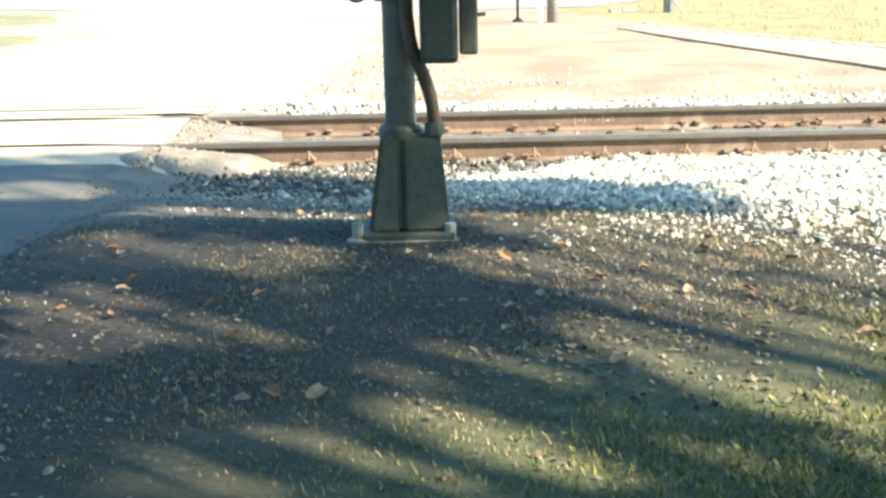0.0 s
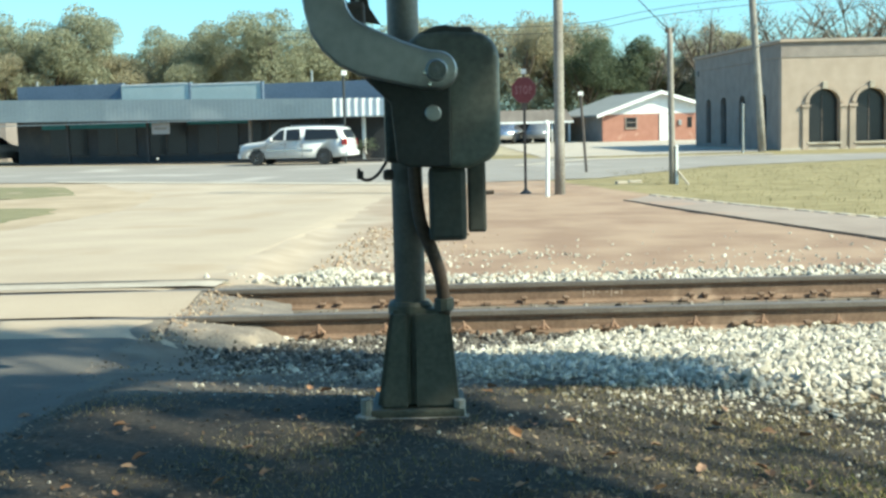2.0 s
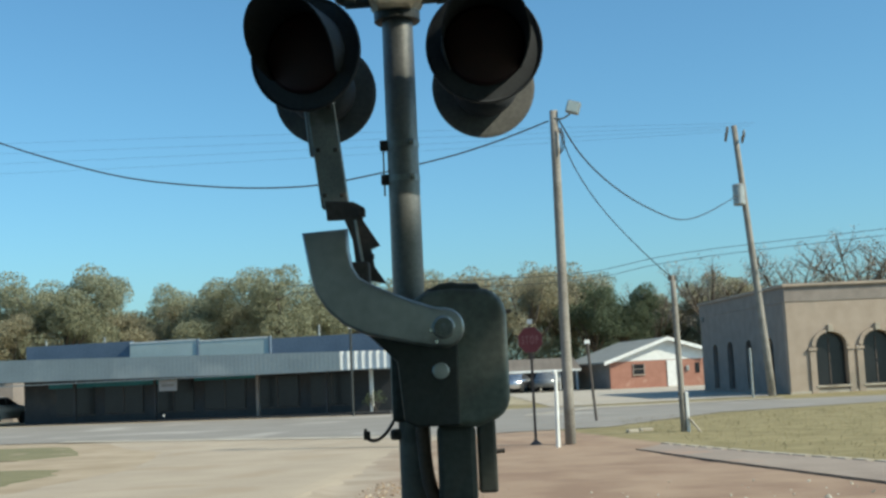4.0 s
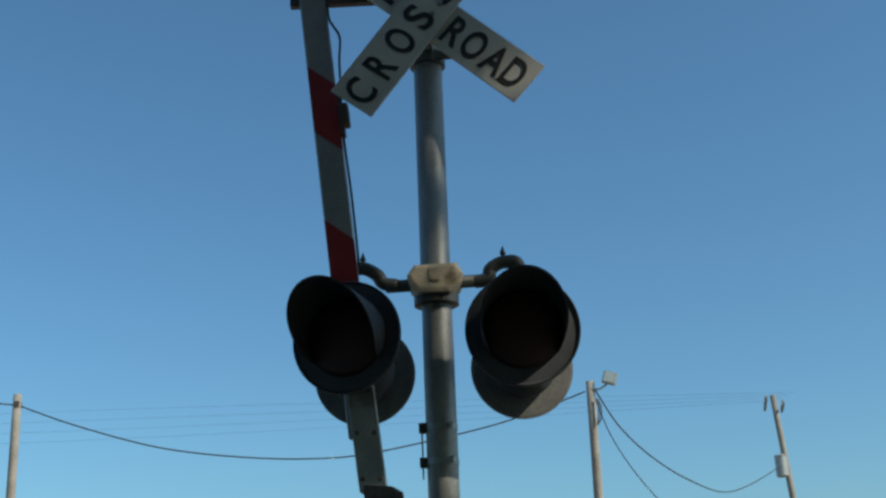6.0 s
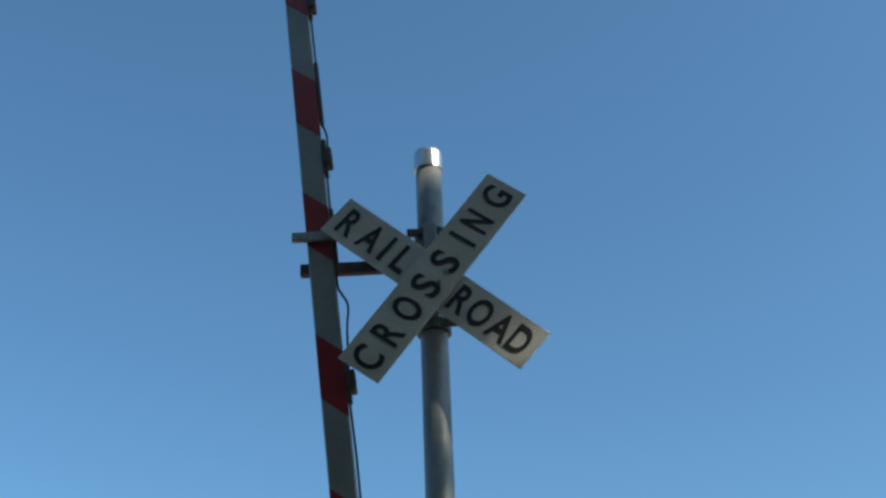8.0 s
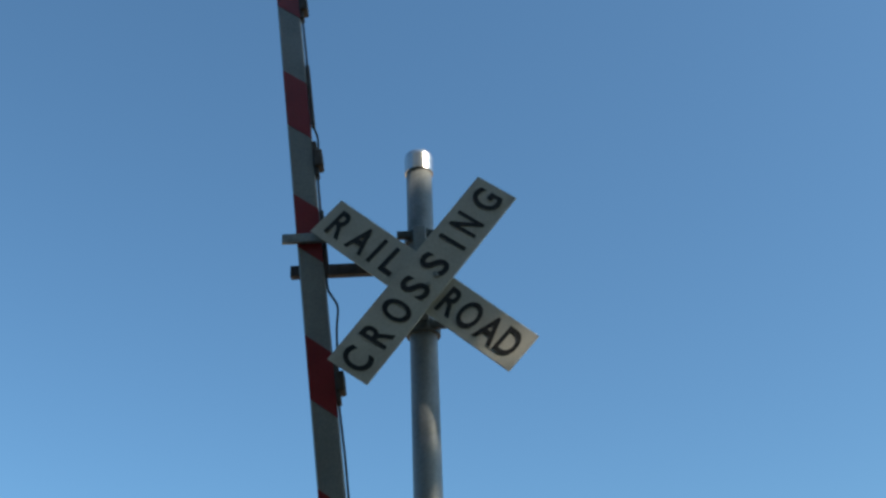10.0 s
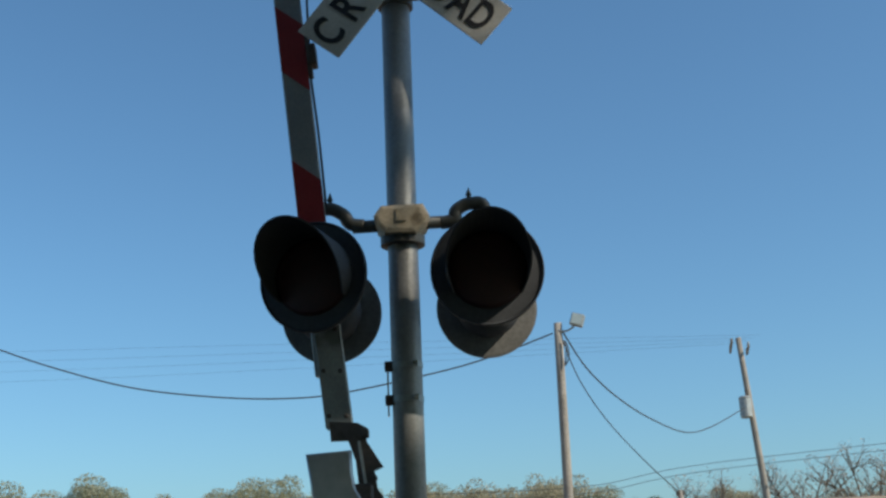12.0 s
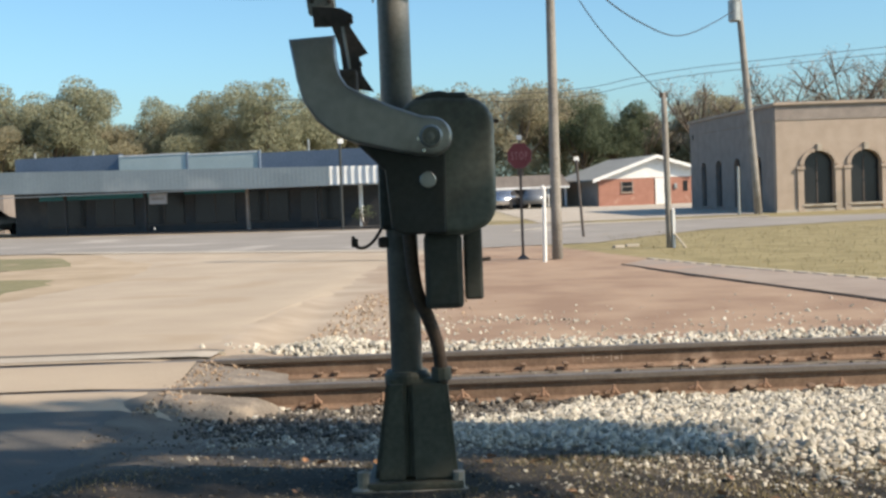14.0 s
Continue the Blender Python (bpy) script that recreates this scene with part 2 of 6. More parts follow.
car_white = surface("silver_white_car_paint", (0.52, 0.53, 0.535), (0.60, 0.61, 0.61), 1, 0.25, 0, 0, 10)
car_grey = surface("grey_car_paint", (0.14, 0.15, 0.16), (0.2, 0.21, 0.22), 1, 0.25, 0.3, 0, 10)
car_red = surface("dark_red_car_paint", (0.13, 0.012, 0.018), (0.17, 0.018, 0.024), 1, 0.25, 0, 0, 10)
chrome = surface("wheel_alloy", (0.5, 0.5, 0.51), (0.65, 0.65, 0.66), 6, 0.25, 0.9, 0, 20)
tail_red = surface("tail_lamp", (0.25, 0.02, 0.02), (0.3, 0.03, 0.03), 5, 0.2, 0, 0, 20)


def ground_material():
    """Soil: dark leaf litter under the tree, toned lower still for its shade, red clay past the track, grass on the far
    lots, by place on the plan.
    """
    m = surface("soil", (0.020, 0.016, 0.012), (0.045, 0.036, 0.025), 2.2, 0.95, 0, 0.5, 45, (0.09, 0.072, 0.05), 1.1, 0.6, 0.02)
    n, l = m.node_tree.nodes, m.node_tree.links
    b = n["Principled BSDF"]
    soil = b.inputs["Base Color"].links[0].from_socket
    co = next(q for q in n if q.bl_idname == "ShaderNodeTexCoord")
    sep = n.new("ShaderNodeSeparateXYZ")
    l.new(co.outputs["Object"], sep.inputs[0])
    wob = n.new("ShaderNodeTexNoise")
    wob.inputs["Scale"].default_value, wob.inputs["Detail"].default_value = 0.45, 6
    l.new(co.outputs["Object"], wob.inputs["Vector"])

    def edge(weights, at, soft, wobble):
        """1 where weights . (x, y) + wobble passes at."""
        s1 = n.new("ShaderNodeMath"); s1.operation = "MULTIPLY"; s1.inputs[1].default_value = weights[0]
        s2 = n.new("ShaderNodeMath"); s2.operation = "MULTIPLY_ADD"; s2.inputs[1].default_value = weights[1]
        s3 = n.new("ShaderNodeMath"); s3.operation = "MULTIPLY_ADD"; s3.inputs[1].default_value = wobble
        s4 = n.new("ShaderNodeMapRange"); s4.inputs[1].default_value, s4.inputs[2].default_value = at - soft + wobble / 2, at + soft + wobble / 2
        l.new(sep.outputs[0], s1.inputs[0]); l.new(sep.outputs[1], s2.inputs[0]); l.new(s1.outputs[0], s2.inputs[2])
        l.new(wob.outputs[0], s3.inputs[0]); l.new(s2.outputs[0], s3.inputs[2]); l.new(s3.outputs[0], s4.inputs[0])
        return s4.outputs[0]

    def tint(under, mask, pair, scale):
        t = n.new("ShaderNodeTexNoise")
        t.inputs["Scale"].default_value, t.inputs["Detail"].default_value = scale, 7
        l.new(co.outputs["Object"], t.inputs["Vector"])
        r = n.new("ShaderNodeValToRGB")
        r.color_ramp.elements[0].position, r.color_ramp.elements[1].position = 0.35, 0.65
        r.color_ramp.elements[0].color, r.color_ramp.elements[1].color = (*pair[0], 1), (*pair[1], 1)
        l.new(t.outputs[0], r.inputs[0])
        mx = n.new("ShaderNodeMix"); mx.data_type = "RGBA"
        l.new(mask, mx.inputs["Factor"]); l.new(under, mx.inputs["A"]); l.new(r.outputs[0], mx.inputs["B"])
        return mx.outputs["Result"]

    def both(a, c):
        k = n.new("ShaderNodeMath"); k.operation = "MULTIPLY"
        l.new(a, k.inputs[0]); l.new(c, k.inputs[1])
        return k.outputs[0]
    grit = n.new("ShaderNodeTexNoise")
    grit.inputs["Scale"].default_value, grit.inputs["Detail"].default_value, grit.inputs["Roughness"].default_value = 38, 5, 0.7
    l.new(co.outputs["Object"], grit.inputs["Vector"])
    speck = n.new("ShaderNodeMapRange")
    speck.inputs[1].default_value, speck.inputs[2].default_value = 0.53, 0.66
    l.new(grit.outputs[0], speck.inputs[0])
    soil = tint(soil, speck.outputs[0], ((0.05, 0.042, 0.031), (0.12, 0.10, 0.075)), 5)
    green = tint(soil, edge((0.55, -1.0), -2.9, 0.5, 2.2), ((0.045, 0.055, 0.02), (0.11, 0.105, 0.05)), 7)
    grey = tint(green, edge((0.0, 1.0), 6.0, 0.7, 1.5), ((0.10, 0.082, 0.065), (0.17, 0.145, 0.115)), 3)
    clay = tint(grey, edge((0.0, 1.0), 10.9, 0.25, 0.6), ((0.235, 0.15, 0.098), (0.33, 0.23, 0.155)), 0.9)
    sand = tint(clay, both(edge((-1.0, 0.0), 0.6, 0.8, 2.5), edge((0.0, 1.0), 10.9, 0.25, 0.6)), ((0.30, 0.24, 0.175), (0.39, 0.32, 0.245)), 1.3)
    lot = tint(sand, both(edge((1.0, 0.21), 10.0, 0.15, 0.3), edge((0.0, 1.0), 14.0, 1.0, 1.0)), ((0.185, 0.15, 0.062), (0.27, 0.22, 0.105)), 1.6)
    verge = tint(lot, both(edge((-1.0, 0.0), 6.7, 0.4, 1.6), edge((0.0, 1.0), 15.0, 1.5, 1.0)), ((0.30, 0.23, 0.15), (0.40, 0.315, 0.22)), 0.8)
    far = tint(verge, edge((0.0, 1.0), 62.0, 2.0, 4.0), ((0.26, 0.22, 0.13), (0.40, 0.34, 0.24)), 0.3)
    l.new(far, b.inputs["Base Color"])
    return m


# ---- mesh helpers ----
def mesh_of(name, bm, material, smooth=False):
    me = bpy.data.meshes.new(name)
    bm.to_mesh(me)
    bm.free()
    for m in material if isinstance(material, (list, tuple)) else (material,):
        me.materials.append(m)
    if smooth:
        me.polygons.foreach_set("use_smooth", [True] * len(me.polygons))
    return me


def thing(name, label, category, at=(0, 0, 0), turn=0.0, group="", kind=""):
    ob = new(name)
    ob.matrix_basis = pose(*at, 0, 0, turn)
    return tagged(ob, label, category, group, kind)


def part(name, bm, material, parent=None, label="", smooth=False):
    ob = new(name, mesh_of(name, bm, material, smooth))
    ob.parent = parent
    return tagged(ob, label)


def add_box(bm, x0, x1, y0, y1, z0, z1, bevel=0.0, segments=2):
    got = bmesh.ops.create_cube(bm, size=1)["verts"]
    for v in got:
        v.co = ((x0 + x1) / 2 + (x1 - x0) * v.co.x, (y0 + y1) / 2 + (y1 - y0) * v.co.y, (z0 + z1) / 2 + (z1 - z0) * v.co.z)
    if bevel:
        edges = list({e for v in got for e in v.link_edges})
        bmesh.ops.bevel(bm, geom=edges, offset=bevel, segments=segments, affect="EDGES", profile=0.6)
    return bm


def boxed(x0, x1, y0, y1, z0, z1, bevel=0.0, segments=2):
    return add_box(bmesh.new(), x0, x1, y0, y1, z0, z1, bevel, segments)


def add_tube(bm, points, radii, sides=12, caps=True):
    """A round bar along points; radii: one number or one for each point."""
    pts = [Vector(p) for p in points]
    rr = radii if isinstance(radii, (list, tuple)) else [radii] * len(pts)
    rings, side = [], None
    for k, p in enumerate(pts):
        way = (pts[min(k + 1, len(pts) - 1)] - pts[max(k - 1, 0)]).normalized()
        if side is None:
            side = way.cross(Vector((0.31, 0.87, 0.39))).normalized()
        side = (side - way * side.dot(way)).normalized()
        up = way.cross(side)
        rings.append([bm.verts.new(p + (side * math.cos(a) + up * math.sin(a)) * rr[k]) for a in [2 * math.pi * j / sides for j in range(sides)]])
    for a, b in zip(rings, rings[1:]):
        for j in range(sides):
            bm.faces.new((a[j], a[(j + 1) % sides], b[(j + 1) % sides], b[j]))
    if caps:
        bm.faces.new(rings[0][::-1])
        bm.faces.new(rings[-1])
    return bm


def tube(points, radii, sides=12, caps=True):
    return add_tube(bmesh.new(), points, radii, sides, caps)


def curve_through(points, steps=6):
    """Points of a smooth curve through the given ones."""
    p = [Vector(q) for q in points]
    out = []
    for k in range(len(p) - 1):
        a, b, c, d = p[max(k - 1, 0)], p[k], p[k + 1], p[min(k + 2, len(p) - 1)]
        for j in range(steps):
            t = j / steps
            out.append(0.5 * ((2 * b) + (c - a) * t + (2 * a - 5 * b + 4 * c - d) * t * t + (3 * b - a - 3 * c + d) * t ** 3))
    return out + [p[-1]]


def plate(outline, y0, y1, bevel=0.0, segments=2):
    """An outline in x and z, made solid from y0 to y1."""
    bm = bmesh.new()
    front = [bm.verts.new((x, y0, z)) for x, z in outline]
    back = [bm.verts.new((x, y1, z)) for x, z in outline]
    n = len(outline)
    faces = [bm.faces.new(front), bm.faces.new(back[::-1])]
    for k in range(n):
        bm.faces.new((front[k], back[k], back[(k + 1) % n], front[(k + 1) % n]))
    bmesh.ops.recalc_face_normals(bm, faces=bm.faces)
    if bevel:
        rim = list({e for f in faces for e in f.edges})
        bmesh.ops.bevel(bm, geom=rim, offset=bevel, segments=segments, affect="EDGES", profile=0.6)
    return bm


def lathe(profile, axis="y", sides=28):
    """A turned shape; profile: radius and place along the axis, from end to end."""
    bm = bmesh.new()
    rings = []
    for r, s in profile:
        ring = []
        for j in range(sides):
            a = 2 * math.pi * j / sides
            c, q = r * math.cos(a), r * math.sin(a)
            ring.append(bm.verts.new({"x": (s, c, q), "y": (c, s, q), "z": (c, q, s)}[axis]))
        rings.append(ring)
    for a, b in zip(rings, rings[1:]):
        for j in range(sides):
            bm.faces.new((a[j], a[(j + 1) % sides], b[(j + 1) % sides], b[j]))
    for ring in (rings[0], rings[-1]):
        bm.faces.new(ring)
    bmesh.ops.recalc_face_normals(bm, faces=bm.faces)
    return bm


def moved(bm, m):
    bmesh.ops.transform(bm, matrix=m, verts=bm.verts)
    return bm


def ramp_of(v, xs, ys):
    return float(np.interp(v, xs, ys))


def smooth_step(v, a, b):
    t = min(1.0, max(0.0, (v - a) / (b - a)))
    return t * t * (3 - 2 * t)


# ---- the lie of the land ----
def verge_z(y):
    return ramp_of(y, (-60, 5.3, 6.4, 7.4, 8.3, 8.6, 10.7, 11.0, 11.5, 12.5, 25, 55, 62, 400), (0, 0, -0.11, -0.24, -0.33, -0.355, -0.355, -0.25, -0.25, -0.33, -0.40, -0.40, -0.40, -0.40))


def road_z(y):
    return ramp_of(y, (-60, 4.0, 8.1, 11.4, 20, 25, 400), (-0.10, -0.10, -0.172, -0.172, -0.34, -0.40, -0.40))


def ground_z(x, y):
    s = smooth_step(-x, 1.55, 2.15) * (1 - smooth_step(-x, 8.0, 9.5))
    z = verge_z(y) * (1 - s) + road_z(y) * s
    return z + 0.004 * max(0.0, -x - 4) * smooth_step(y, 54.5, 58) * (1 - smooth_step(y, 90, 130))


def sheet(name, xs, ys, height, material, lift=0.0, rough=0.0):
    xs, ys = list(xs), list(ys)
    co = [(x, y, height(x, y) + lift + (rough * noise.noise((x * 2.3, y * 2.3, 0)) + rough * 0.5 * noise.noise((x * 7, y * 7, 3)) if rough else 0)) for y in ys for x in xs]
    w = len(xs)
    fs = [(j * w + i, j * w + i + 1, (j + 1) * w + i + 1, (j + 1) * w + i) for j in range(len(ys) - 1) for i in range(w - 1)]
    me = bpy.data.meshes.new(name)
    me.from_pydata(co, [], fs)
    me.materials.append(material)
    me.polygons.foreach_set("use_smooth", [True] * len(fs))
    return new(name, me)


def spread(*stretches):
    """Joined even steps: (from, to, count) ..."""
    out = []
    for a, b, c in stretches:
        out += [a + (b - a) * k / c for k in range(c)]
    return out + [stretches[-1][1]]


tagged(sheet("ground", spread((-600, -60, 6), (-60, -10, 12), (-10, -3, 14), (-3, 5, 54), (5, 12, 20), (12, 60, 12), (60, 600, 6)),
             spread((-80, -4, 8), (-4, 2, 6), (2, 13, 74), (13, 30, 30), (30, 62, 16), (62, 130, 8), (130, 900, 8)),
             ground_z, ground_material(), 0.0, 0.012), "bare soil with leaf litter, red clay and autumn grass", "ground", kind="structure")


def strip(name, left, right, material, lift, label, category, steps=40, height=ground_z, across=6, edge_dip=0.0):
    """A surface between two lines of the plan, laid on the land."""
    co, fs = [], []
    for k in range(steps + 1):
        t = k / steps * (len(left) - 1)
        i = min(int(t), len(left) - 2)
        a = Vector(left[i]).lerp(Vector(left[i + 1]), t - i)
        b = Vector(right[i]).lerp(Vector(right[i + 1]), t - i)
        for j in range(across + 1):
            p = a.lerp(b, j / across)
            co.append((p.x, p.y, height(p.x, p.y) + lift * (1 - 2.2 * edge_dip * abs(2 * j / across - 1) ** 8)))
    w = across + 1
    for k in range(steps):
        for j in range(across):
            fs.append((k * w + j, k * w + j + 1, (k + 1) * w + j + 1, (k + 1) * w + j))
    me = bpy.data.meshes.new(name)
    me.from_pydata(co, [], fs)
    me.materials.append(material)
    ob = new(name, me)
    return tagged(ob, label, category, kind="structure")


# the side road runs over the track to the highway; its near stretch is coloured darker for the tree's shade, its far
# one bleached by sand
strip("road_near", [(-9.0, -20), (-8.4, 8.05)], [(-1.55, -20), (-1.62, 8.05)], asphalt, 0.018, "worn asphalt side road before the railway track, coloured dark for tree shade", "road", 60, ground_z, 24, 1.0)
strip("road_crossing", [(-8.4, 8.05), (-8.4, 8.86)], [(-1.62, 8.05), (-1.9, 8.86)], sandy_road, 0.018, "bleached asphalt ramp up to the railway track", "road", 16, ground_z, 24, 1.0)
strip("road_far", [(-8.3, 10.50), (-8.0, 13), (-7.5, 20), (-7.0, 26), (-7.8, 31.5), (-13, 41)], [(-2.15, 10.50), (-1.9, 13), (-1.45, 20), (-1.2, 27), (-0.5, 31), (1.6, 33)], sandy_road, 0.018,
      "sandy bleached side road leading to the highway", "road", 60, ground_z, 28, 1.0)
strip("highway", [(-300, 112), (-60, 59), (-13, 40.6), (-1.2, 33.2), (4.4, 34.4), (9, 41.0), (16, 44.0), (60, 35), (300, -15)],
      [(-300, 128), (-60, 71.5), (-22, 60.6), (-4.2, 55.6), (4, 55.2), (9, 52.2), (16, 51.3), (60, 41), (300, -8)], highway, 0.015, "grey sun-bleached asphalt highway", "road", 160, ground_z, 10)
strip("crossing_infill", [(-8.5, 8.98), (-8.4, 10.34)], [(-2.02, 8.98), (-2.12, 10.34)], sandy_road, 0.016, "asphalt infill between the rails", "road", 10, ground_z, 10)
strip("road_joint", [(-8.4, 11.06), (-8.4, 11.17)], [(-2.0, 10.98), (-2.0, 11.07)], asphalt, 0.026, "dark tarred joint across the crossing road", "road", 4, ground_z, 40)
strip("road_patch", [(-8.4, 10.64), (-8.4, 11.05)], [(-2.06, 10.62), (-2.02, 10.97)], concrete, 0.023, "pale patched strip beside the far rail", "road", 4, ground_z, 40)
strip("verge_grass", [(-16.0, 38.6), (-14.5, 32.4), (-13.0, 30.2)], [(-11.4, 37.0), (-9.6, 32.0), (-10.8, 30.8)], verge_mat, 0.022, "worn green verge beside the side road", "grass", 20, ground_z, 14, 0.6)
strip("verge_grass", [(-14.0, 27.6), (-12.5, 24.5), (-11.0, 21.0)], [(-8.3, 26.4), (-7.9, 24.3), (-8.0, 21.6)], verge_mat, 0.022, "worn green verge beside the side road", "grass", 20, ground_z, 14, 0.6)
strip("gutter", [(-13, 41.2), (-7.4, 37.9)], [(-13, 40.3), (-7.4, 36.9)], concrete, 0.03, "pale concrete gutter along the highway", "kerb", 12)
strip("gutter", [(-7.4, 37.9), (-1.2, 34.0)], [(-7.4, 36.9), (-1.2, 33.1)], concrete, 0.03, "pale concrete gutter along the highway", "kerb", 12)
strip("apron", [(2.6, 45.0), (6.0, 50.5), (14.3, 52.6)], [(2.8, 46.4), (6.0, 52.4), (14.5, 53.8)], concrete, 0.03, "pale concrete drive apron by the highway", "pavement", 12)
strip("forecourt", [(4.5, 55.6), (12, 56.6), (15.2, 57.0)], [(4.0, 100), (12, 96), (20, 94)], concrete, 0.02, "pale concrete forecourt before the brick house", "pavement", 12)
strip("footpath", [(3.65, 24.2), (4.3, 20.5), (5.4, 15.2), (6.6, 9.0), (7.4, 5.0)], [(4.35, 25.6), (5.35, 21.6), (6.5, 18.0), (8.2, 10.0), (9.0, 5.0)], path_mat, 0.03,
      "dusty paved footpath beside the grass lot", "pavement", 40)


def kerb_line():
    bm = bmesh.new()
    a = [(3.62, 24.4), (4.2, 20.9), (5.36, 15.3), (6.55, 9.2)]
    for p, q in zip(a, a[1:]):
        for k in range(5):
            u, v = Vector(p).lerp(Vector(q), k / 5), Vector(p).lerp(Vector(q), (k + 0.97) / 5)
            s = Vector((0.02, 0.005))
            z = verge_z(u.y)
            pts = [u - s, u + s, v + s, v - s]
            lo = [bm.verts.new((c.x, c.y, z - 0.05)) for c in pts]
            hi = [bm.verts.new((c.x, c.y, z + 0.022)) for c in pts]
            bm.faces.new(hi)
            for j in range(4):
                bm.faces.new((lo[j], lo[(j + 1) % 4], hi[(j + 1) % 4], hi[j]))
    tagged(part("kerb", bm, kerb_dark), "low dark kerb along the footpath", "kerb", kind="structure")
    a = [(4.4, 25.7), (5.4, 21.7), (6.55, 18.1), (8.25, 10.1)]
    rng = random.Random(4)
    bm = bmesh.new()
    for p, q in zip(a, a[1:]):
        for k in range(7):
            u, v = Vector(p).lerp(Vector(q), k / 7), Vector(p).lerp(Vector(q), (k + rng.uniform(0.6, 0.95)) / 7)
            s = Vector((0.07, 0.012))
            z = verge_z(u.y)
            pts = [u - s, u + s, v + s, v - s]
            lo = [bm.verts.new((c.x, c.y, z - 0.05)) for c in pts]
            hi = [bm.verts.new((c.x, c.y, z + 0.045)) for c in pts]
            bm.faces.new(hi)
            for j in range(4):
                bm.faces.new((lo[j], lo[(j + 1) % 4], hi[(j + 1) % 4], hi[j]))
    tagged(part("kerb", bm, concrete), "broken pale concrete edging between footpath and grass", "kerb", kind="structure")


kerb_line()


# ---- the railway ----
RAIL_Y = (8.90, 10.42)
RAIL_TOP = -0.165


def rail(y):
    """One flat-bottomed rail: head, web and foot, with spikes and plates along it."""
    ob = thing("railway_rail", "rusty brown steel rail on timber ties", "rail", (0, y, RAIL_TOP), -0.35, "rails of the track")
    x0, x1 = -70.0, 70.0
    half = [(0.034, -0.004), (0.037, -0.033), (0.034, -0.043), (0.011, -0.056), (0.009, -0.152), (0.02, -0.168), (0.066, -0.177), (0.068, -0.188)]
    for name, rows, mat_ in (("rail_head", [(0.030, 0.0)] + half[:3], rail_head), ("rail_web", half[2:5], rail_rust), ("rail_foot", half[4:], rail_rust)):
        bm = bmesh.new()
        ring = [(q, s) for q, s in rows] + [(-q, s) for q, s in reversed(rows)]
        a = [bm.verts.new((x0, q, s)) for q, s in ring]
        b = [bm.verts.new((x1, q, s)) for q, s in ring]
        n = len(ring)
        for k in range(n):
            bm.faces.new((a[k], a[(k + 1) % n], b[(k + 1) % n], b[k]))
        bmesh.ops.recalc_face_normals(bm, faces=bm.faces)
        part(name, bm, mat_, ob)
    return ob


rails = [rail(y) for y in RAIL_Y]


def spike_mesh():
    bm = boxed(-0.008, 0.008, -0.008, 0.008, -0.05, 0.02)
    add_box(bm, -0.018, 0.018, -0.022, 0.016, 0.018, 0.034, 0.005, 1)
    return mesh_of("spike", moved(bm, Matrix.Scale(1.6, 4)), rail_rust)


def ties():
    rng = random.Random(8)
    spikes = spike_mesh()
    bm = boxed(-0.105, 0.105, -1.28, 1.28, -0.18, 0, 0.012, 1)
    tie_mesh = mesh_of("railway_tie", bm, tie_wood)
    plate_mesh = mesh_of("tie_plate", boxed(-0.1, 0.1, -0.14, 0.14, 0, 0.012, 0.003, 1), rail_rust)
    x = -1.52
    while x < 7.0:
        tie = tagged(new("railway_tie", tie_mesh), "weathered creosoted timber tie sunk in ballast", "tie", "ties of the track")
        top = -0.366
        tie.matrix_basis = pose(x, 9.66 + rng.uniform(-0.04, 0.04), top, 0, 0, rng.uniform(-2, 2))
        for y in RAIL_Y:
            p = new("tie_plate", plate_mesh)
            p.parent = tie
            p.location = (0, y - 9.66, 0)
            for side in (-1, 1):
                for k in (-1, 1):
                    if rng.random() < 0.75:
                        s = new("spike", spikes)
                        s.parent = p
                        s.matrix_basis = pose(k * 0.055 + rng.uniform(-0.02, 0.02), side * 0.082, 0.012 + rng.uniform(0, 0.02), rng.uniform(-8, 8), rng.uniform(-8, 8), 0 if side > 0 else 180)
        x += 0.53 + rng.uniform(-0.03, 0.03)


ties()


def rail_marks():
    """Chalked marks on the far rail's web, drawn as short bars; anchors clipped along its foot."""
    rng = random.Random(3)
    x = 1.18
    for w, h in ((0.008, 0.07), (0.035, 0.008), (0.008, 0.05), (0.03, 0.008), (0.0, 0.0), (0.03, 0.008), (0.008, 0.05), (0.035, 0.008), (0.008, 0.06)):
        if w:
            part("chalk_mark", boxed(x, x + w, -0.0135, -0.0115, -0.10 - h / 2 + rng.uniform(-0.01, 0.01), -0.10 + h / 2), chalk, rails[1], "pale chalk scrawl on the rust")
        x += w + 0.022
    for x in (1.75, 2.05, 2.42, 2.6, 2.95, 3.15, 0.9, 0.35):
        part("rail_anchor", boxed(x - 0.035, x + 0.035, -0.085, -0.055, -0.188, -0.15, 0.008, 1), rail_rust, rails[1])


rail_marks()


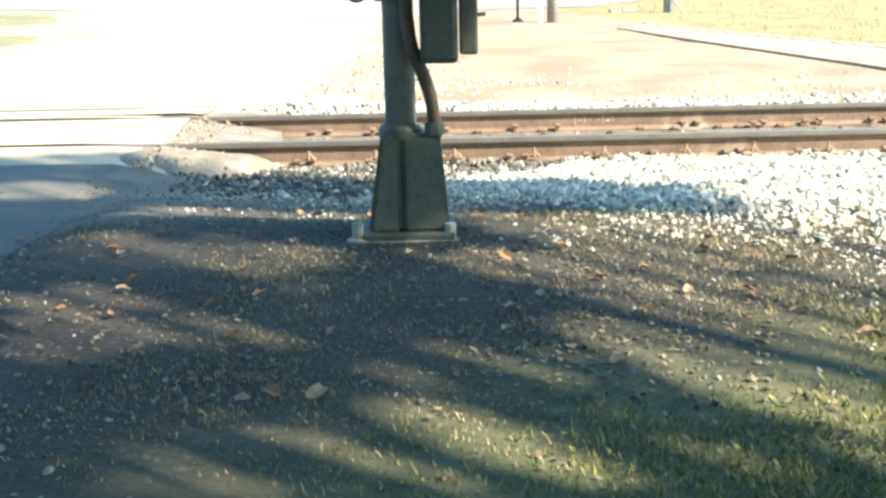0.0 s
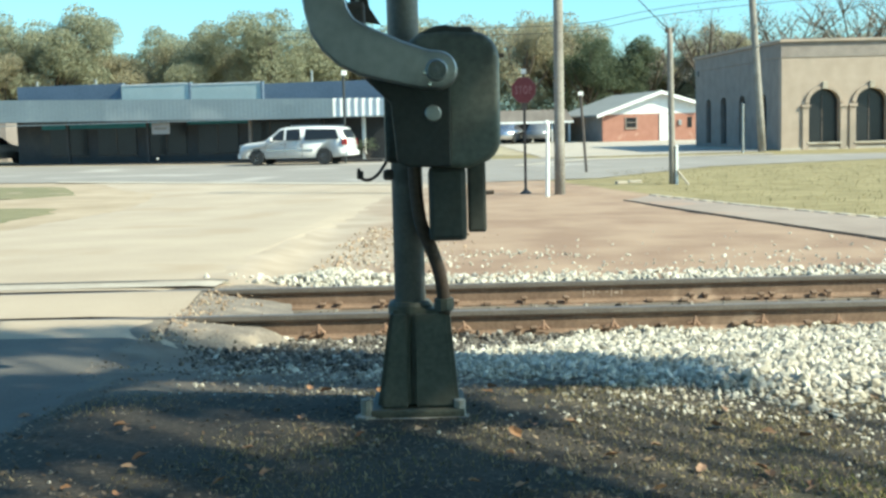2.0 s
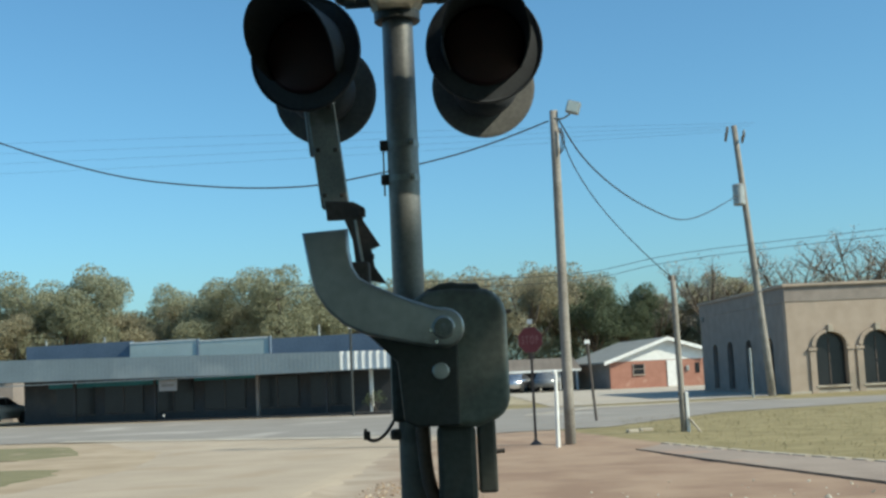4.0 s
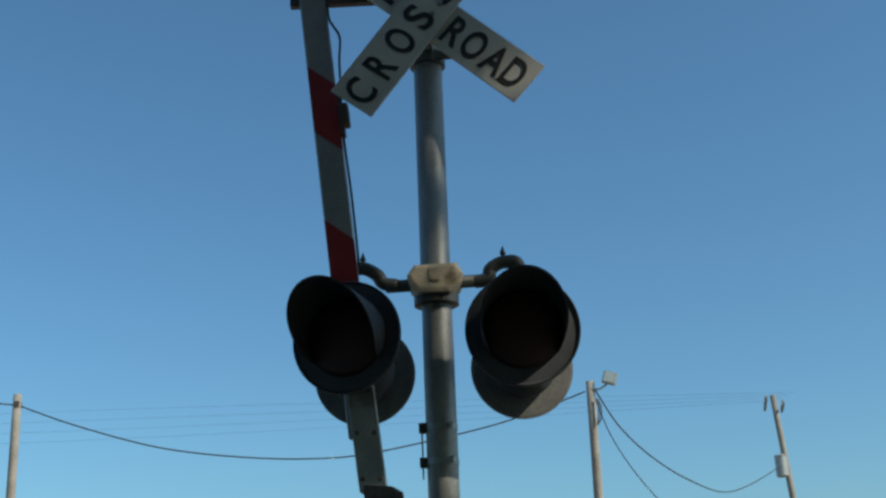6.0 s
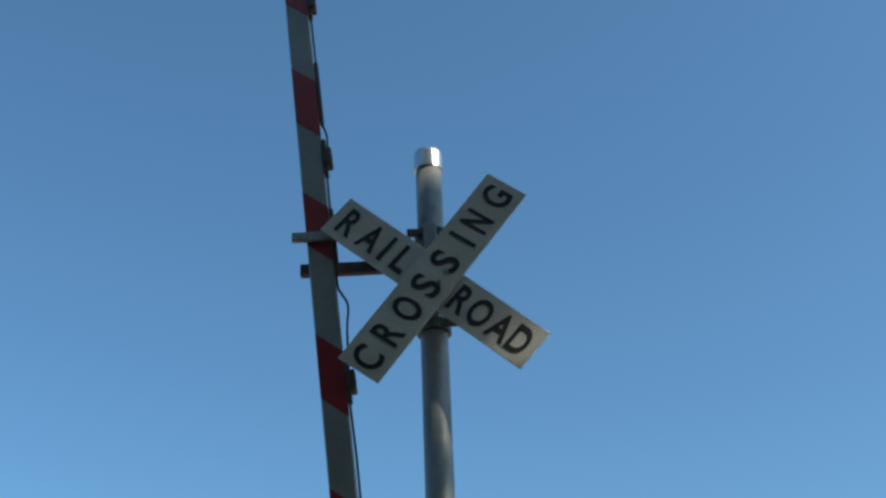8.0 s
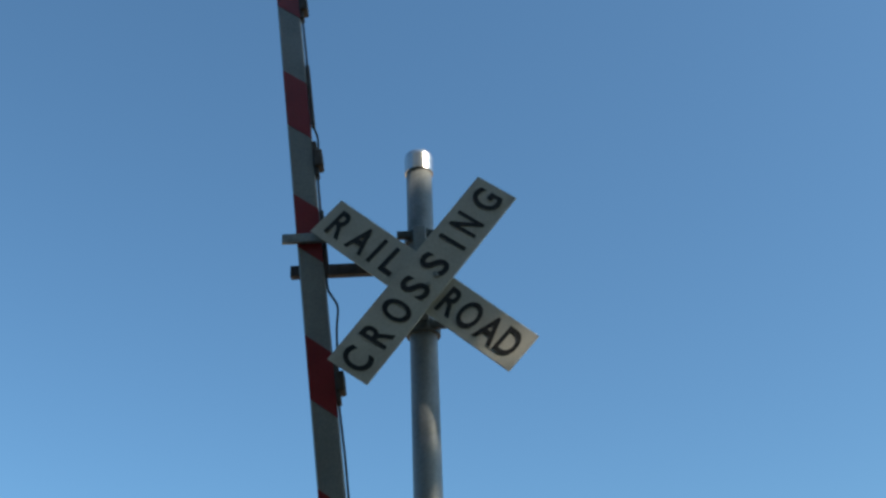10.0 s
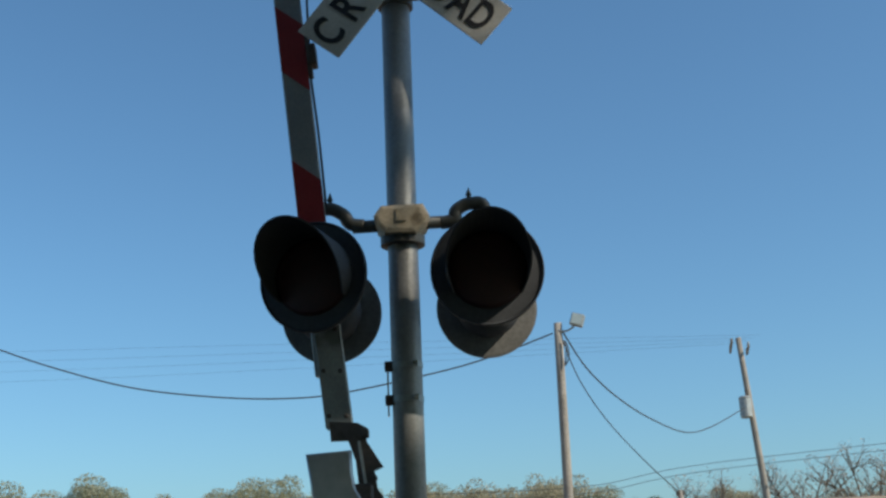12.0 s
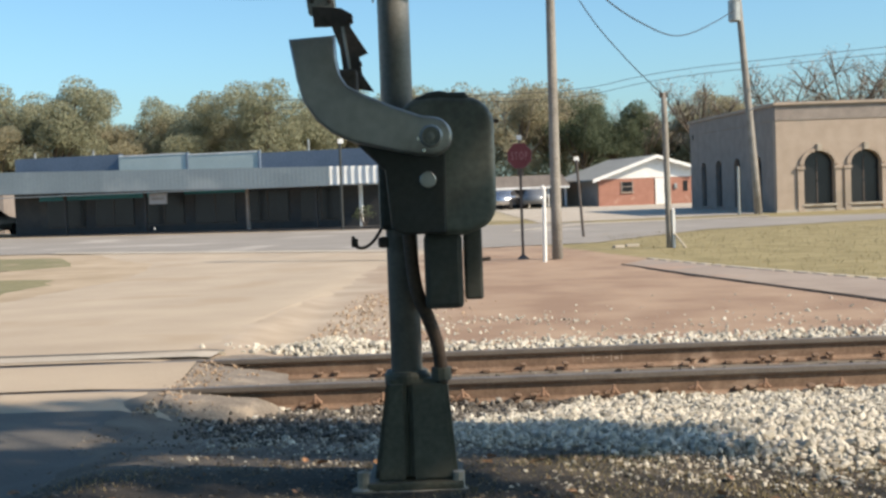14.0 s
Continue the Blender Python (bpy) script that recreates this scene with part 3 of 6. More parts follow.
def near_anchors():
    """Rusty spike heads and sprung anchors that stand out of the ballast at each tie of the near rail."""
    rng = random.Random(6)
    clip = boxed(-0.050, 0.050, -0.014, 0.014, -0.012, 0.012, 0.005, 1)
    for a, m in ((35, (-0.02, -0.012, 0.016)), (-48, (0.022, -0.008, 0.02)), (85, (0.0, -0.016, 0.03))):
        add = boxed(-0.034, 0.034, -0.009, 0.009, -0.009, 0.009, 0.004, 1)
        moved(add, Matrix.Translation(m) @ Matrix.Rotation(radians(-a), 4, "Y"))
        me = bpy.data.meshes.new("prong")
        add.to_mesh(me)
        clip.from_mesh(me)
        add.free()
        bpy.data.meshes.remove(me)
    me = mesh_of("rail_anchor", clip, anchor_rust)
    for k in range(16):
        ob = new("rail_anchor", me)
        ob.parent = rails[0]
        ob.matrix_basis = pose(-0.98 + 0.555 * k + rng.uniform(-0.04, 0.04), -0.068, -0.135 + rng.uniform(-0.012, 0.01), 0, rng.uniform(-12, 12), rng.uniform(-10, 10))


near_anchors()


def stone_bmesh(bm, rng, at, size):
    """A broken stone: a squashed, jittered octahedron-like lump of 14 corners at most."""
    r = bmesh.ops.create_icosphere(bm, subdivisions=1, radius=1)["verts"]
    turn = Euler((rng.uniform(0, 6.3), rng.uniform(0, 6.3), rng.uniform(0, 6.3))).to_matrix()
    sx, sy, sz = rng.uniform(0.75, 1.25), rng.uniform(0.65, 1.1), rng.uniform(0.5, 0.85)
    for v in r:
        c = v.co * rng.uniform(0.62, 1.25)
        v.co = turn @ Vector((c.x * sx, c.y * sy, c.z * sz)) * size + Vector(at)


STONE_BITS = []
for _k in range(10):
    _b = bmesh.new()
    stone_bmesh(_b, random.Random(100 + _k), (0, 0, 0), 1.0)
    _b.verts.ensure_lookup_table()
    STONE_BITS.append((np.array([v.co[:] for v in _b.verts]), [[v.index for v in f.verts] for f in _b.faces]))
    _b.free()


def heap(name, places, material, label, category, kind="stuff"):
    """Many stones joined in one mesh. places: x, y, z, size."""
    rng = np.random.RandomState(11)
    cos, fs, base = [], [], 0
    for x, y, z, s in places:
        co, faces = STONE_BITS[rng.randint(len(STONE_BITS))]
        a = rng.uniform(0, 6.28)
        m = np.array([[math.cos(a), -math.sin(a), 0], [math.sin(a), math.cos(a), 0], [0, 0, 1]])
        cos.append(co @ m.T * s * (rng.uniform(0.8, 1.2), rng.uniform(0.8, 1.2), rng.uniform(0.7, 1.0)) + (x, y, z))
        fs += [[base + q for q in f] for f in faces]
        base += len(co)
    me = bpy.data.meshes.new(name)
    me.from_pydata(np.concatenate(cos).tolist(), [], fs)
    me.materials.append(material)
    return tagged(new(name, me), label, category, kind=kind)


def ballast_edge(x):
    """Where the ballast gives way to soil on the near side."""
    return ramp_of(x, (-2.0, -1.0, 0.2, 1.2, 1.9, 4.5, 8), (7.9, 7.0, 6.3, 5.5, 4.6, 3.7, 3.4))


def ballast():
    rng = random.Random(21)
    places, single, dusty = [], [], []
    tries = 0
    while len(places) < 26000 and tries < 140000:
        tries += 1
        x, y = rng.uniform(-1.9, 4.2), rng.uniform(3.8, 8.86)
        e = ballast_edge(x) + 0.35 * noise.noise((x * 1.4, y * 1.4, 5))
        if y < e - 0.5:
            continue
        if y < e and rng.random() > (1 - (e - y) / 0.5) * 0.6:
            continue
        if x < -1.3 and rng.random() < (-1.3 - x) * 1.8:
            continue
        s = rng.choice((0.011, 0.015, 0.018, 0.022, 0.026, 0.030, 0.038)) * (0.75 if y < e + 0.2 else 1)
        z = ground_z(x, y) + rng.uniform(-0.1, 0.55) * s + 0.02 * noise.noise((x * 2, y * 2, 0))
        # stones on the shaded left take the dirty mix darkened for shade
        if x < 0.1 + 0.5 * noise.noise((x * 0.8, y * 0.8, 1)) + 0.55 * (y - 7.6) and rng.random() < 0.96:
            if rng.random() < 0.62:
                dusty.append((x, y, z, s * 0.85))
        elif 0.3 < x < 2.4 and e + 0.2 < y < e + 0.75 and len(single) < 290 and rng.random() < 0.5:
            single.append((x, y, z + 0.01, s))
        else:
            places.append((x, y, z, s))
    heap("ballast", places, stone_mat, "pale crushed limestone ballast beside the track", "ballast")
    heap("ballast", dusty, dusty_shade_mat, "dirty brown-grey ballast stones, toned darker for the shade", "ballast")
    bed = thing("loose_ballast", "loose pale crushed stones at the edge of the track bed", "ballast")
    meshes = []
    for co, faces in STONE_BITS:
        me = bpy.data.meshes.new("stone")
        me.from_pydata(co.tolist(), [], faces)
        me.materials.append(stone_one)
        meshes.append(me)
    for x, y, z, s in single:
        ob = new("stone", rng.choice(meshes))
        ob.parent = bed
        ob.matrix_basis = Matrix.LocRotScale((x, y, z), Euler((0, 0, rng.uniform(0, 6.28))), (s * rng.uniform(0.8, 1.2), s, s * 0.85))
    far = []
    for _ in range(3600):
        x = rng.uniform(-1.35, 8.0)
        y = 10.75 + abs(rng.gauss(0.2, 0.32)) + (0.12 if x < -0.6 else 0)
        if x > 4.9 and rng.random() < 0.65:
            continue
        s = rng.uniform(0.016, 0.045)
        far.append((x, y, ground_z(x, y) + rng.uniform(0, 0.5) * s , s))
    for _ in range(650):   # a small heap by the road's edge
        a, r = rng.uniform(0, 6.28), abs(rng.gauss(0, 0.3))
        x, y = -1.05 + 1.5 * r * math.cos(a), 11.5 + 1.2 * r * math.sin(a)
        far.append((x, y, ground_z(x, y) + 0.10 * max(0, 1 - r / 0.5), rng.uniform(0.02, 0.05)))
    for _ in range(700):   # stragglers on the clay
        x, y = rng.uniform(-1.4, 7.5), 11.3 + abs(rng.gauss(0, 1.8))
        far.append((x, y, ground_z(x, y) + 0.004, rng.uniform(0.008, 0.032)))
    for _ in range(160):   # a broken row of clods on the clay
        x = rng.uniform(-1.2, 1.6)
        y = 14.0 + 0.35 * math.sin(x * 2.1) + rng.gauss(0, 0.22)
        far.append((x, y, ground_z(x, y) + 0.004, rng.uniform(0.008, 0.03)))
    heap("ballast", far, stone_mat, "pale crushed stones scattered past the track", "ballast")
    clods = []
    for _ in range(800):   # dirt and grit along the side road's edge
        y = rng.uniform(10.9, 19)
        x = -1.3 + 0.03 * (y - 11) + abs(rng.gauss(0, 0.7)) - 0.3 * rng.random()
        clods.append((x, y, ground_z(x, y) + 0.012, rng.choice((0.006, 0.01, 0.014, 0.02, 0.03))))
    heap("clods", clods, clod_mat, "brown dirt clods and grit along the road edge", "gravel")
    mid = []
    for _ in range(700):
        x, y = rng.uniform(-1.6, 7), rng.uniform(9.0, 10.3)
        mid.append((x, y, ground_z(x, y) - 0.015 + rng.uniform(0, 0.012), rng.uniform(0.012, 0.035)))
    heap("gravel", mid, gravel_mat, "brown grit between the rails", "gravel")
    near, chips, clods2 = [], [], []
    for _ in range(5200):   # pale chips strewn before the ballast
        x = rng.uniform(-1.4, 2.6)
        y = ballast_edge(x) + 0.2 - abs(rng.gauss(0, 0.75))
        if noise.noise((x * 1.7, y * 1.7, 4)) + 0.25 > rng.random() * 0.7:
            chips.append((x, y, ground_z(x, y) + 0.002, rng.choice((0.004, 0.006, 0.008, 0.011, 0.015))))
    heap("gravel", chips, stone_mat, "pale limestone chips strewn over the soil", "gravel")
    for _ in range(420):   # broken asphalt crumbs along the road's end
        y = rng.uniform(8.0, 10.4)
        x = -2.03 + abs(rng.gauss(0, 0.22)) - 0.04
        clods2.append((x, y, -0.168 - 0.12 * max(0.0, x + 2.0) / 0.8, rng.choice((0.004, 0.006, 0.008, 0.011, 0.018))))
    heap("clods", clods2, clod_mat, "brown crumbs of broken asphalt at the road's end", "gravel")
    for _ in range(15000):
        x, y = rng.uniform(-2.2, 3.2), rng.uniform(2.4, 8.2)
        d = noise.noise((x * 0.9, y * 0.9, 9))
        if rng.random() > 0.35 + 1.3 * d - 0.25 * max(0, 4.2 - y) - 0.3 * max(0, x - 1.2):
            continue
        near.append((x, y, ground_z(x, y) + 0.002, rng.choice((0.003, 0.004, 0.005, 0.007, 0.009, 0.013))))
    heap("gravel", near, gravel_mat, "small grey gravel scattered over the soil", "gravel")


ballast()


def crossing_wedges():
    """Where the road's infill ends: broken asphalt that slopes down between and beside the rails."""
    spec = [("asphalt_wedge", [(-2.02, 9.0), (-2.1, 10.33), (-1.35, 10.33), (-1.15, 9.0)], -0.17, -0.29),
            ("asphalt_wedge", [(-1.95, 8.05), (-2.02, 8.84), (-1.1, 8.84), (-1.25, 8.45)], -0.168, -0.285),
            ("asphalt_wedge", [(-2.12, 10.5), (-2.0, 11.6), (-1.0, 11.4), (-0.9, 10.5)], -0.185, -0.27)]
    for name, c, hi, lo in spec:
        bm = bmesh.new()
        n = 10
        grid = []
        for j in range(n + 1):
            row = []
            for i in range(n + 1):
                u, v = i / n, j / n
                p = (Vector(c[0]).lerp(Vector(c[1]), v)).lerp(Vector(c[3]).lerp(Vector(c[2]), v), u)
                z = hi + (lo - hi) * u + 0.012 * noise.noise((p.x * 9, p.y * 9, 2))
                k = 1 if p.y > 8.95 and p.y < 10.4 else min(1, (v if p.y < 9.5 else 1 - v) * 1.8) * min(1, (1 - u) * 4)
                z = k * z + (1 - k) * (ground_z(p.x, p.y) - 0.03)
                row.append(bm.verts.new((p.x + 0.03 * noise.noise((p.x * 6, p.y * 6, 7)), p.y, z)))
            grid.append(row)
        for j in range(n):
            for i in range(n):
                bm.faces.new((grid[j][i], grid[j][i + 1], grid[j + 1][i + 1], grid[j + 1][i]))
        tagged(part(name, bm, wedge_mat, None, "", True), "crumbling asphalt edge of the level crossing", "road", kind="structure")


crossing_wedges()


# ---- the crossing signal ----
MAST = Vector((-0.158, 5.1, 0.0))
AT_MAST = Matrix.Translation(-MAST)


def on_mast(name, bm, material, parent, label="", smooth=False):
    return part(name, moved(bm, AT_MAST), material, parent, label, smooth)


def words(text, width, height, material, name, parent, m, spread=1.4):
    """Raised lettering, its baseline middle at the pose m, facing back along y."""
    cu = bpy.data.curves.new(name, "FONT")
    cu.body, cu.size, cu.align_x, cu.extrude = text, 1.0, "CENTER", 0.004
    cu.space_character, cu.offset = spread, 0.022
    ob = new(name, cu)
    bpy.context.view_layer.update()
    me = bpy.data.meshes.new_from_object(ob.evaluated_get(bpy.context.evaluated_depsgraph_get()))
    bpy.data.objects.remove(ob)
    co = np.array([v.co[:] for v in me.vertices])
    lo, hi = co.min(0), co.max(0)
    for v in me.vertices:
        x = (v.co.x - (lo[0] + hi[0]) / 2) * width / (hi[0] - lo[0])
        z = (v.co.y - (lo[1] + hi[1]) / 2) * height / (hi[1] - lo[1])
        v.co = m @ Vector((x, v.co.z * -0.3, z))
    me.materials.clear()
    me.materials.append(material)
    out = new(name, me)
    out.parent = parent
    return out


def crossing_signal():
    sig = thing("crossing_signal", "grey metal railroad crossing mast with crossbuck and black flashing lights", "crossing signal", MAST)
    x0, y0 = MAST.x, MAST.y
    # foundation, two-part cast base and mast
    on_mast("foundation", boxed(x0 - 0.20, x0 + 0.235, y0 - 0.22, y0 + 0.2, -0.09, 0.004, 0.02), foundation_mat, sig, "stained concrete footing")
    bm = lathe([(0.05, 0.0), (0.05, 0.03), (0.024, 0.035), (0.024, 0.10), (0.005, 0.105)], "z", 8)
    on_mast("anchor_bolt", moved(bm.copy(), Matrix.Translation((x0 - 0.19, y0 - 0.17, -0.02))), foundation_mat, sig)
    on_mast("anchor_bolt", moved(bm, Matrix.Translation((x0 + 0.20, y0 - 0.17, -0.03))), foundation_mat, sig)

    def casting(xa, xb, ta, tb):
        c = boxed(xa, xb, y0 - 0.17, y0 + 0.17, 0.03, 0.44)
        for v in c.verts:
            k = (v.co.z - 0.03) / 0.41
            v.co.x = v.co.x * (1 - k) + (ta if v.co.x < (xa + xb) / 2 else tb) * k
            v.co.y = y0 + (v.co.y - y0) * (1 - 0.38 * k)
        bmesh.ops.bevel(c, geom=[e for e in c.edges], offset=0.018, segments=2, affect="EDGES")
        return c
    on_mast("base_casting", casting(x0 - 0.145, x0 + 0.0, x0 - 0.085, x0 - 0.0), base_paint, sig, "olive-grey cast half of the mast base")
    on_mast("base_casting", casting(x0 + 0.004, x0 + 0.20, x0 + 0.004, x0 + 0.165), base_paint, sig, "olive-grey cast half of the mast base")
    on_mast("base_flange", boxed(x0 - 0.17, x0 + 0.22, y0 - 0.2, y0 + 0.18, 0.003, 0.035, 0.008), base_paint, sig)
    on_mast("base_collar", moved(lathe([(0.07, 0.41), (0.095, 0.415), (0.095, 0.452), (0.086, 0.468), (0.068, 0.47)], "z"), Matrix.Translation((x0, y0, 0))), base_paint, sig)
    on_mast("mast", moved(lathe([(0.066, 0.3), (0.066, 2.2), (0.065, 4.84)], "z", 32), Matrix.Translation((x0, y0, 0))), mast_paint, sig, "round aluminium pole with dull grey streaks", True)
    on_mast("mast_cap", moved(lathe([(0.064, 4.83), (0.073, 4.832), (0.073, 4.925), (0.068, 4.942), (0.03, 4.95)], "z", 32), Matrix.Translation((x0, y0, 0))), steel_bright, sig, "bright metal cap")
    for z in (2.07, 2.215):
        on_mast("band_clamp", moved(lathe([(0.064, z - 0.012), (0.069, z - 0.012), (0.069, z + 0.012), (0.064, z + 0.012)], "z", 24), Matrix.Translation((x0, y0, 0))), galv, sig)
        on_mast("band_bolt", boxed(x0 + 0.028, x0 + 0.05, y0 - 0.085, y0 - 0.055, z - 0.012, z + 0.012, 0.004), steel_bright, sig)
        on_mast("band_lug", boxed(x0 - 0.095, x0 - 0.06, y0 - 0.03, y0 + 0.01, z - 0.022, z + 0.02, 0.005), dark_metal, sig)
    on_mast("band_strap", boxed(x0 - 0.085, x0 - 0.078, y0 - 0.02, y0 - 0.006, 2.0, 2.22), steel_bright, sig)

    # crossarm with its junction box and the lamps on swan brackets
    on_mast("crossarm", tube([(x0 - 0.22, y0, 2.845), (x0 + 0.22, y0, 2.855)], 0.028, 14), mech_paint, sig, "", True)
    box_ = plate([(x0 - 0.112, 2.825), (x0 - 0.075, 2.782), (x0 + 0.062, 2.778), (x0 + 0.105, 2.825), (x0 + 0.122, 2.86), (x0 + 0.095, 2.912), (x0 - 0.09, 2.908), (x0 - 0.122, 2.862)], y0 - 0.115, y0 + 0.09, 0.02)
    jb = on_mast("junction_box", box_, badge_paint, sig, "tan cast junction box on the crossarm")
    for bx in (boxed(x0 - 0.022, x0 - 0.016, y0 - 0.121, y0 - 0.113, 2.835, 2.885), boxed(x0 - 0.022, x0 + 0.02, y0 - 0.121, y0 - 0.113, 2.832, 2.838)):
        on_mast("raised_mark", bx, badge_paint, jb)
    on_mast("arm_clamp", moved(lathe([(0.064, 2.745), (0.098, 2.75), (0.098, 2.79), (0.064, 2.8)], "z", 20), Matrix.Translation((x0, y0, 0))), mech_paint, sig)
    for side, lx, yaw, rear_yaw in ((-1, -0.534, 16, 6), (1, 0.199, -1, -3)):
        s = side
        ex = x0 + s * 0.19
        on_mast("swan_bracket", tube(curve_through([(ex - s * 0.02, y0, 2.85), (ex + s * 0.04, y0, 2.862), (lx - s * 0.115, y0, 2.905), (lx - s * 0.05, y0, 2.935), (lx + s * 0.014, y0, 2.895), (lx + s * 0.01, y0, 2.58)]),
                                            [0.030] * 24 + [0.024] * 7, 12), mech_paint, sig, "", True)
        on_mast("finial", moved(lathe([(0.022, 0), (0.018, 0.02), (0.008, 0.03), (0.014, 0.04), (0.001, 0.075)], "z", 10), Matrix.Translation((lx - s * 0.058, y0, 2.935))), mech_paint, sig)
        for cy, yw, rear in ((4.85, yaw, False), (5.60, rear_yaw, True)):
            at = Matrix.Translation((lx + (0.015 if rear else 0), cy, 2.565)) @ Matrix.Rotation(radians(-yw), 4, "Z") @ (Matrix.Rotation(math.pi, 4, "Z") if rear else Matrix.Identity(4))
            lamp = on_mast("flasher_light", moved(lathe([(0.09, 0.02), (0.12, 0.03), (0.15, 0.05), (0.155, 0.10), (0.13, 0.16), (0.05, 0.19)], "y", 28), at), black_paint, sig, "black round flashing light, unlit", True)
            on_mast("background_disc", moved(lathe([(0.10, 0.012), (0.226, 0.014), (0.235, 0.004), (0.239, 0.010), (0.239, 0.022), (0.226, 0.024), (0.10, 0.026)], "y", 48), at),
                    [black_paint] if not rear else [grey_back], lamp, "black background disc" if not rear else "grey back of a background disc")
            on_mast("lens", moved(lathe([(0.168, 0.008), (0.15, -0.004), (0.10, -0.016), (0.05, -0.022), (0.008, -0.024)], "y", 28), at), lens_red, lamp, "dark red unlit lens", True)
            hood = bmesh.new()
            n, rows = 26, []
            for k in range(n + 1):
                a = radians(-34 + (248 * k / n))
                long_ = 0.02 + 0.29 * max(0.0, (math.sin(a) + 0.56) / 1.56) ** 0.75
                rows.append([(r, a, d) for r, d in ((0.176, 0.012), (0.176, -long_), (0.169, -long_), (0.168, 0.012))])
            vs = [[hood.verts.new((r * math.cos(a), d, r * math.sin(a))) for r, a, d in row] for row in rows]
            for p, q in zip(vs, vs[1:]):
                for j in range(4):
                    hood.faces.new((p[j], p[(j + 1) % 4], q[(j + 1) % 4], q[j]))
            hood.faces.new(vs[0])
            hood.faces.new(vs[-1][::-1])
            bmesh.ops.recalc_face_normals(hood, faces=hood.faces)
            on_mast("hood", moved(hood, at), black_paint, lamp, "black visor hood")
            on_mast("lamp_stem", tube([(lx, y0 + (-0.02 if not rear else 0.02), 2.60), (lx, cy + (0.15 if not rear else -0.15), 2.58)], 0.022, 10), mech_paint, lamp)

    # crossbuck: two crossed boards clamped to the mast, each letter cut from black sheeting
    wide = {"R": 0.088, "A": 0.104, "I": 0.022, "L": 0.074, "O": 0.106, "D": 0.090, "C": 0.098, "S": 0.086, "N": 0.090, "G": 0.102}
    for angle, y, cx, cz, letters in ((-41.0, 4.925, -0.155, 4.098, (("R", -0.507), ("A", -0.372), ("I", -0.275), ("L", -0.175), ("R", 0.178), ("O", 0.287), ("A", 0.408), ("D", 0.515))),
                                      (52.8, 4.908, -0.136, 4.122, (("C", -0.528), ("R", -0.376), ("O", -0.226), ("S", -0.080), ("S", 0.076), ("I", 0.222), ("N", 0.342), ("G", 0.508)))):
        turn = Matrix.Translation((cx, y, cz)) @ Matrix.Rotation(radians(-angle), 4, "Y")
        board = on_mast("crossbuck_board", moved(boxed(-0.602, 0.602, -0.004, 0.004, -0.113, 0.113, 0.002, 1), turn), sign_white, sig, "white reflective board with black letters")
        for text, along in letters:
            words(text, wide[text], 0.148, sign_black, "letter", board, AT_MAST @ turn @ Matrix.Translation((along, -0.0062, 0)))
        for bx in (-0.03, 0.03):
            on_mast("sign_bolt", moved(lathe([(0.012, -0.004), (0.012, -0.011), (0.003, -0.013)], "y", 8), turn @ Matrix.Translation((bx, 0, -0.04))), galv, board)
    for z in (4.43, 3.93):
        on_mast("sign_clamp", moved(lathe([(0.064, z - 0.03), (0.082, z - 0.028), (0.082, z + 0.028), (0.064, z + 0.03)], "z", 24), Matrix.Translation((x0, y0, 0))), mech_paint, sig)
        on_mast("sign_clamp_ear", boxed(x0 - 0.115, x0 + 0.115, y0 - 0.075, y0 - 0.05, z - 0.02, z + 0.02, 0.006), mech_paint, sig)
    on_mast("sign_bracket", boxed(x0 - 0.03, x0 + 0.03, 4.932, y0 - 0.05, 3.95, 4.42, 0.004), galv, sig)

    # boom rest on the mast's side
    on_mast("boom_rest", boxed(-0.825, -0.40, 4.95, 4.972, 4.365, 4.415, 0.004), galv, sig, "flat steel boom rest")
    on_mast("boom_rest", boxed(-0.80, -0.20, 5.085, 5.125, 4.255, 4.315, 0.004), dark_metal, sig, "dark steel boom rest arm")
    on_mast("boom_rest_link", boxed(-0.46, -0.41, 4.955, 5.10, 4.30, 4.38, 0.004), dark_metal, sig)

    # conduit, small relay boxes and the cable hook below the gear case
    on_mast("conduit", tube(curve_through([(-0.125, 4.99, 1.05), (-0.117, 4.985, 0.92), (-0.10, 4.985, 0.80), (-0.062, 4.99, 0.70), (-0.03, 5.0, 0.60), (-0.016, 5.01, 0.50), (-0.014, 5.02, 0.42)]), 0.028, 12), rust_brown, sig, "bent dark flexible conduit", True)
    on_mast("conduit_nut", moved(lathe([(0.03, 0.43), (0.042, 0.435), (0.042, 0.485), (0.03, 0.49)], "z", 10), Matrix.Translation((-0.014, 5.02, 0))), base_paint, sig)
    on_mast("relay_box", boxed(-0.066, 0.09, 4.92, 5.07, 0.735, 1.04, 0.022), mech_paint, sig, "grey-green steel relay box")
    on_mast("relay_box", boxed(0.096, 0.172, 4.97, 5.08, 0.765, 1.06, 0.012), mech_paint, sig, "narrow grey-green steel relay box")
    on_mast("box_stud", tube([(0.165, 5.0, 0.925), (0.205, 5.0, 0.928)], 0.009, 8), dark_metal, sig)
    on_mast("cable_clamp", boxed(x0 - 0.10, x0 - 0.05, 5.06, 5.14, 0.985, 1.03, 0.015), dark_metal, sig)
    on_mast("loose_cable", tube(curve_through([(-0.235, 5.08, 1.075), (-0.27, 5.03, 1.02), (-0.31, 5.0, 0.992), (-0.345, 5.0, 1.0), (-0.355, 5.0, 1.04)]), 0.007, 8), rubber, sig, "loose hanging black cable")
    on_mast("cable_plug", boxed(-0.362, -0.335, 4.99, 5.01, 0.995, 1.03, 0.004), rubber, sig)
    return sig


crossing_signal()


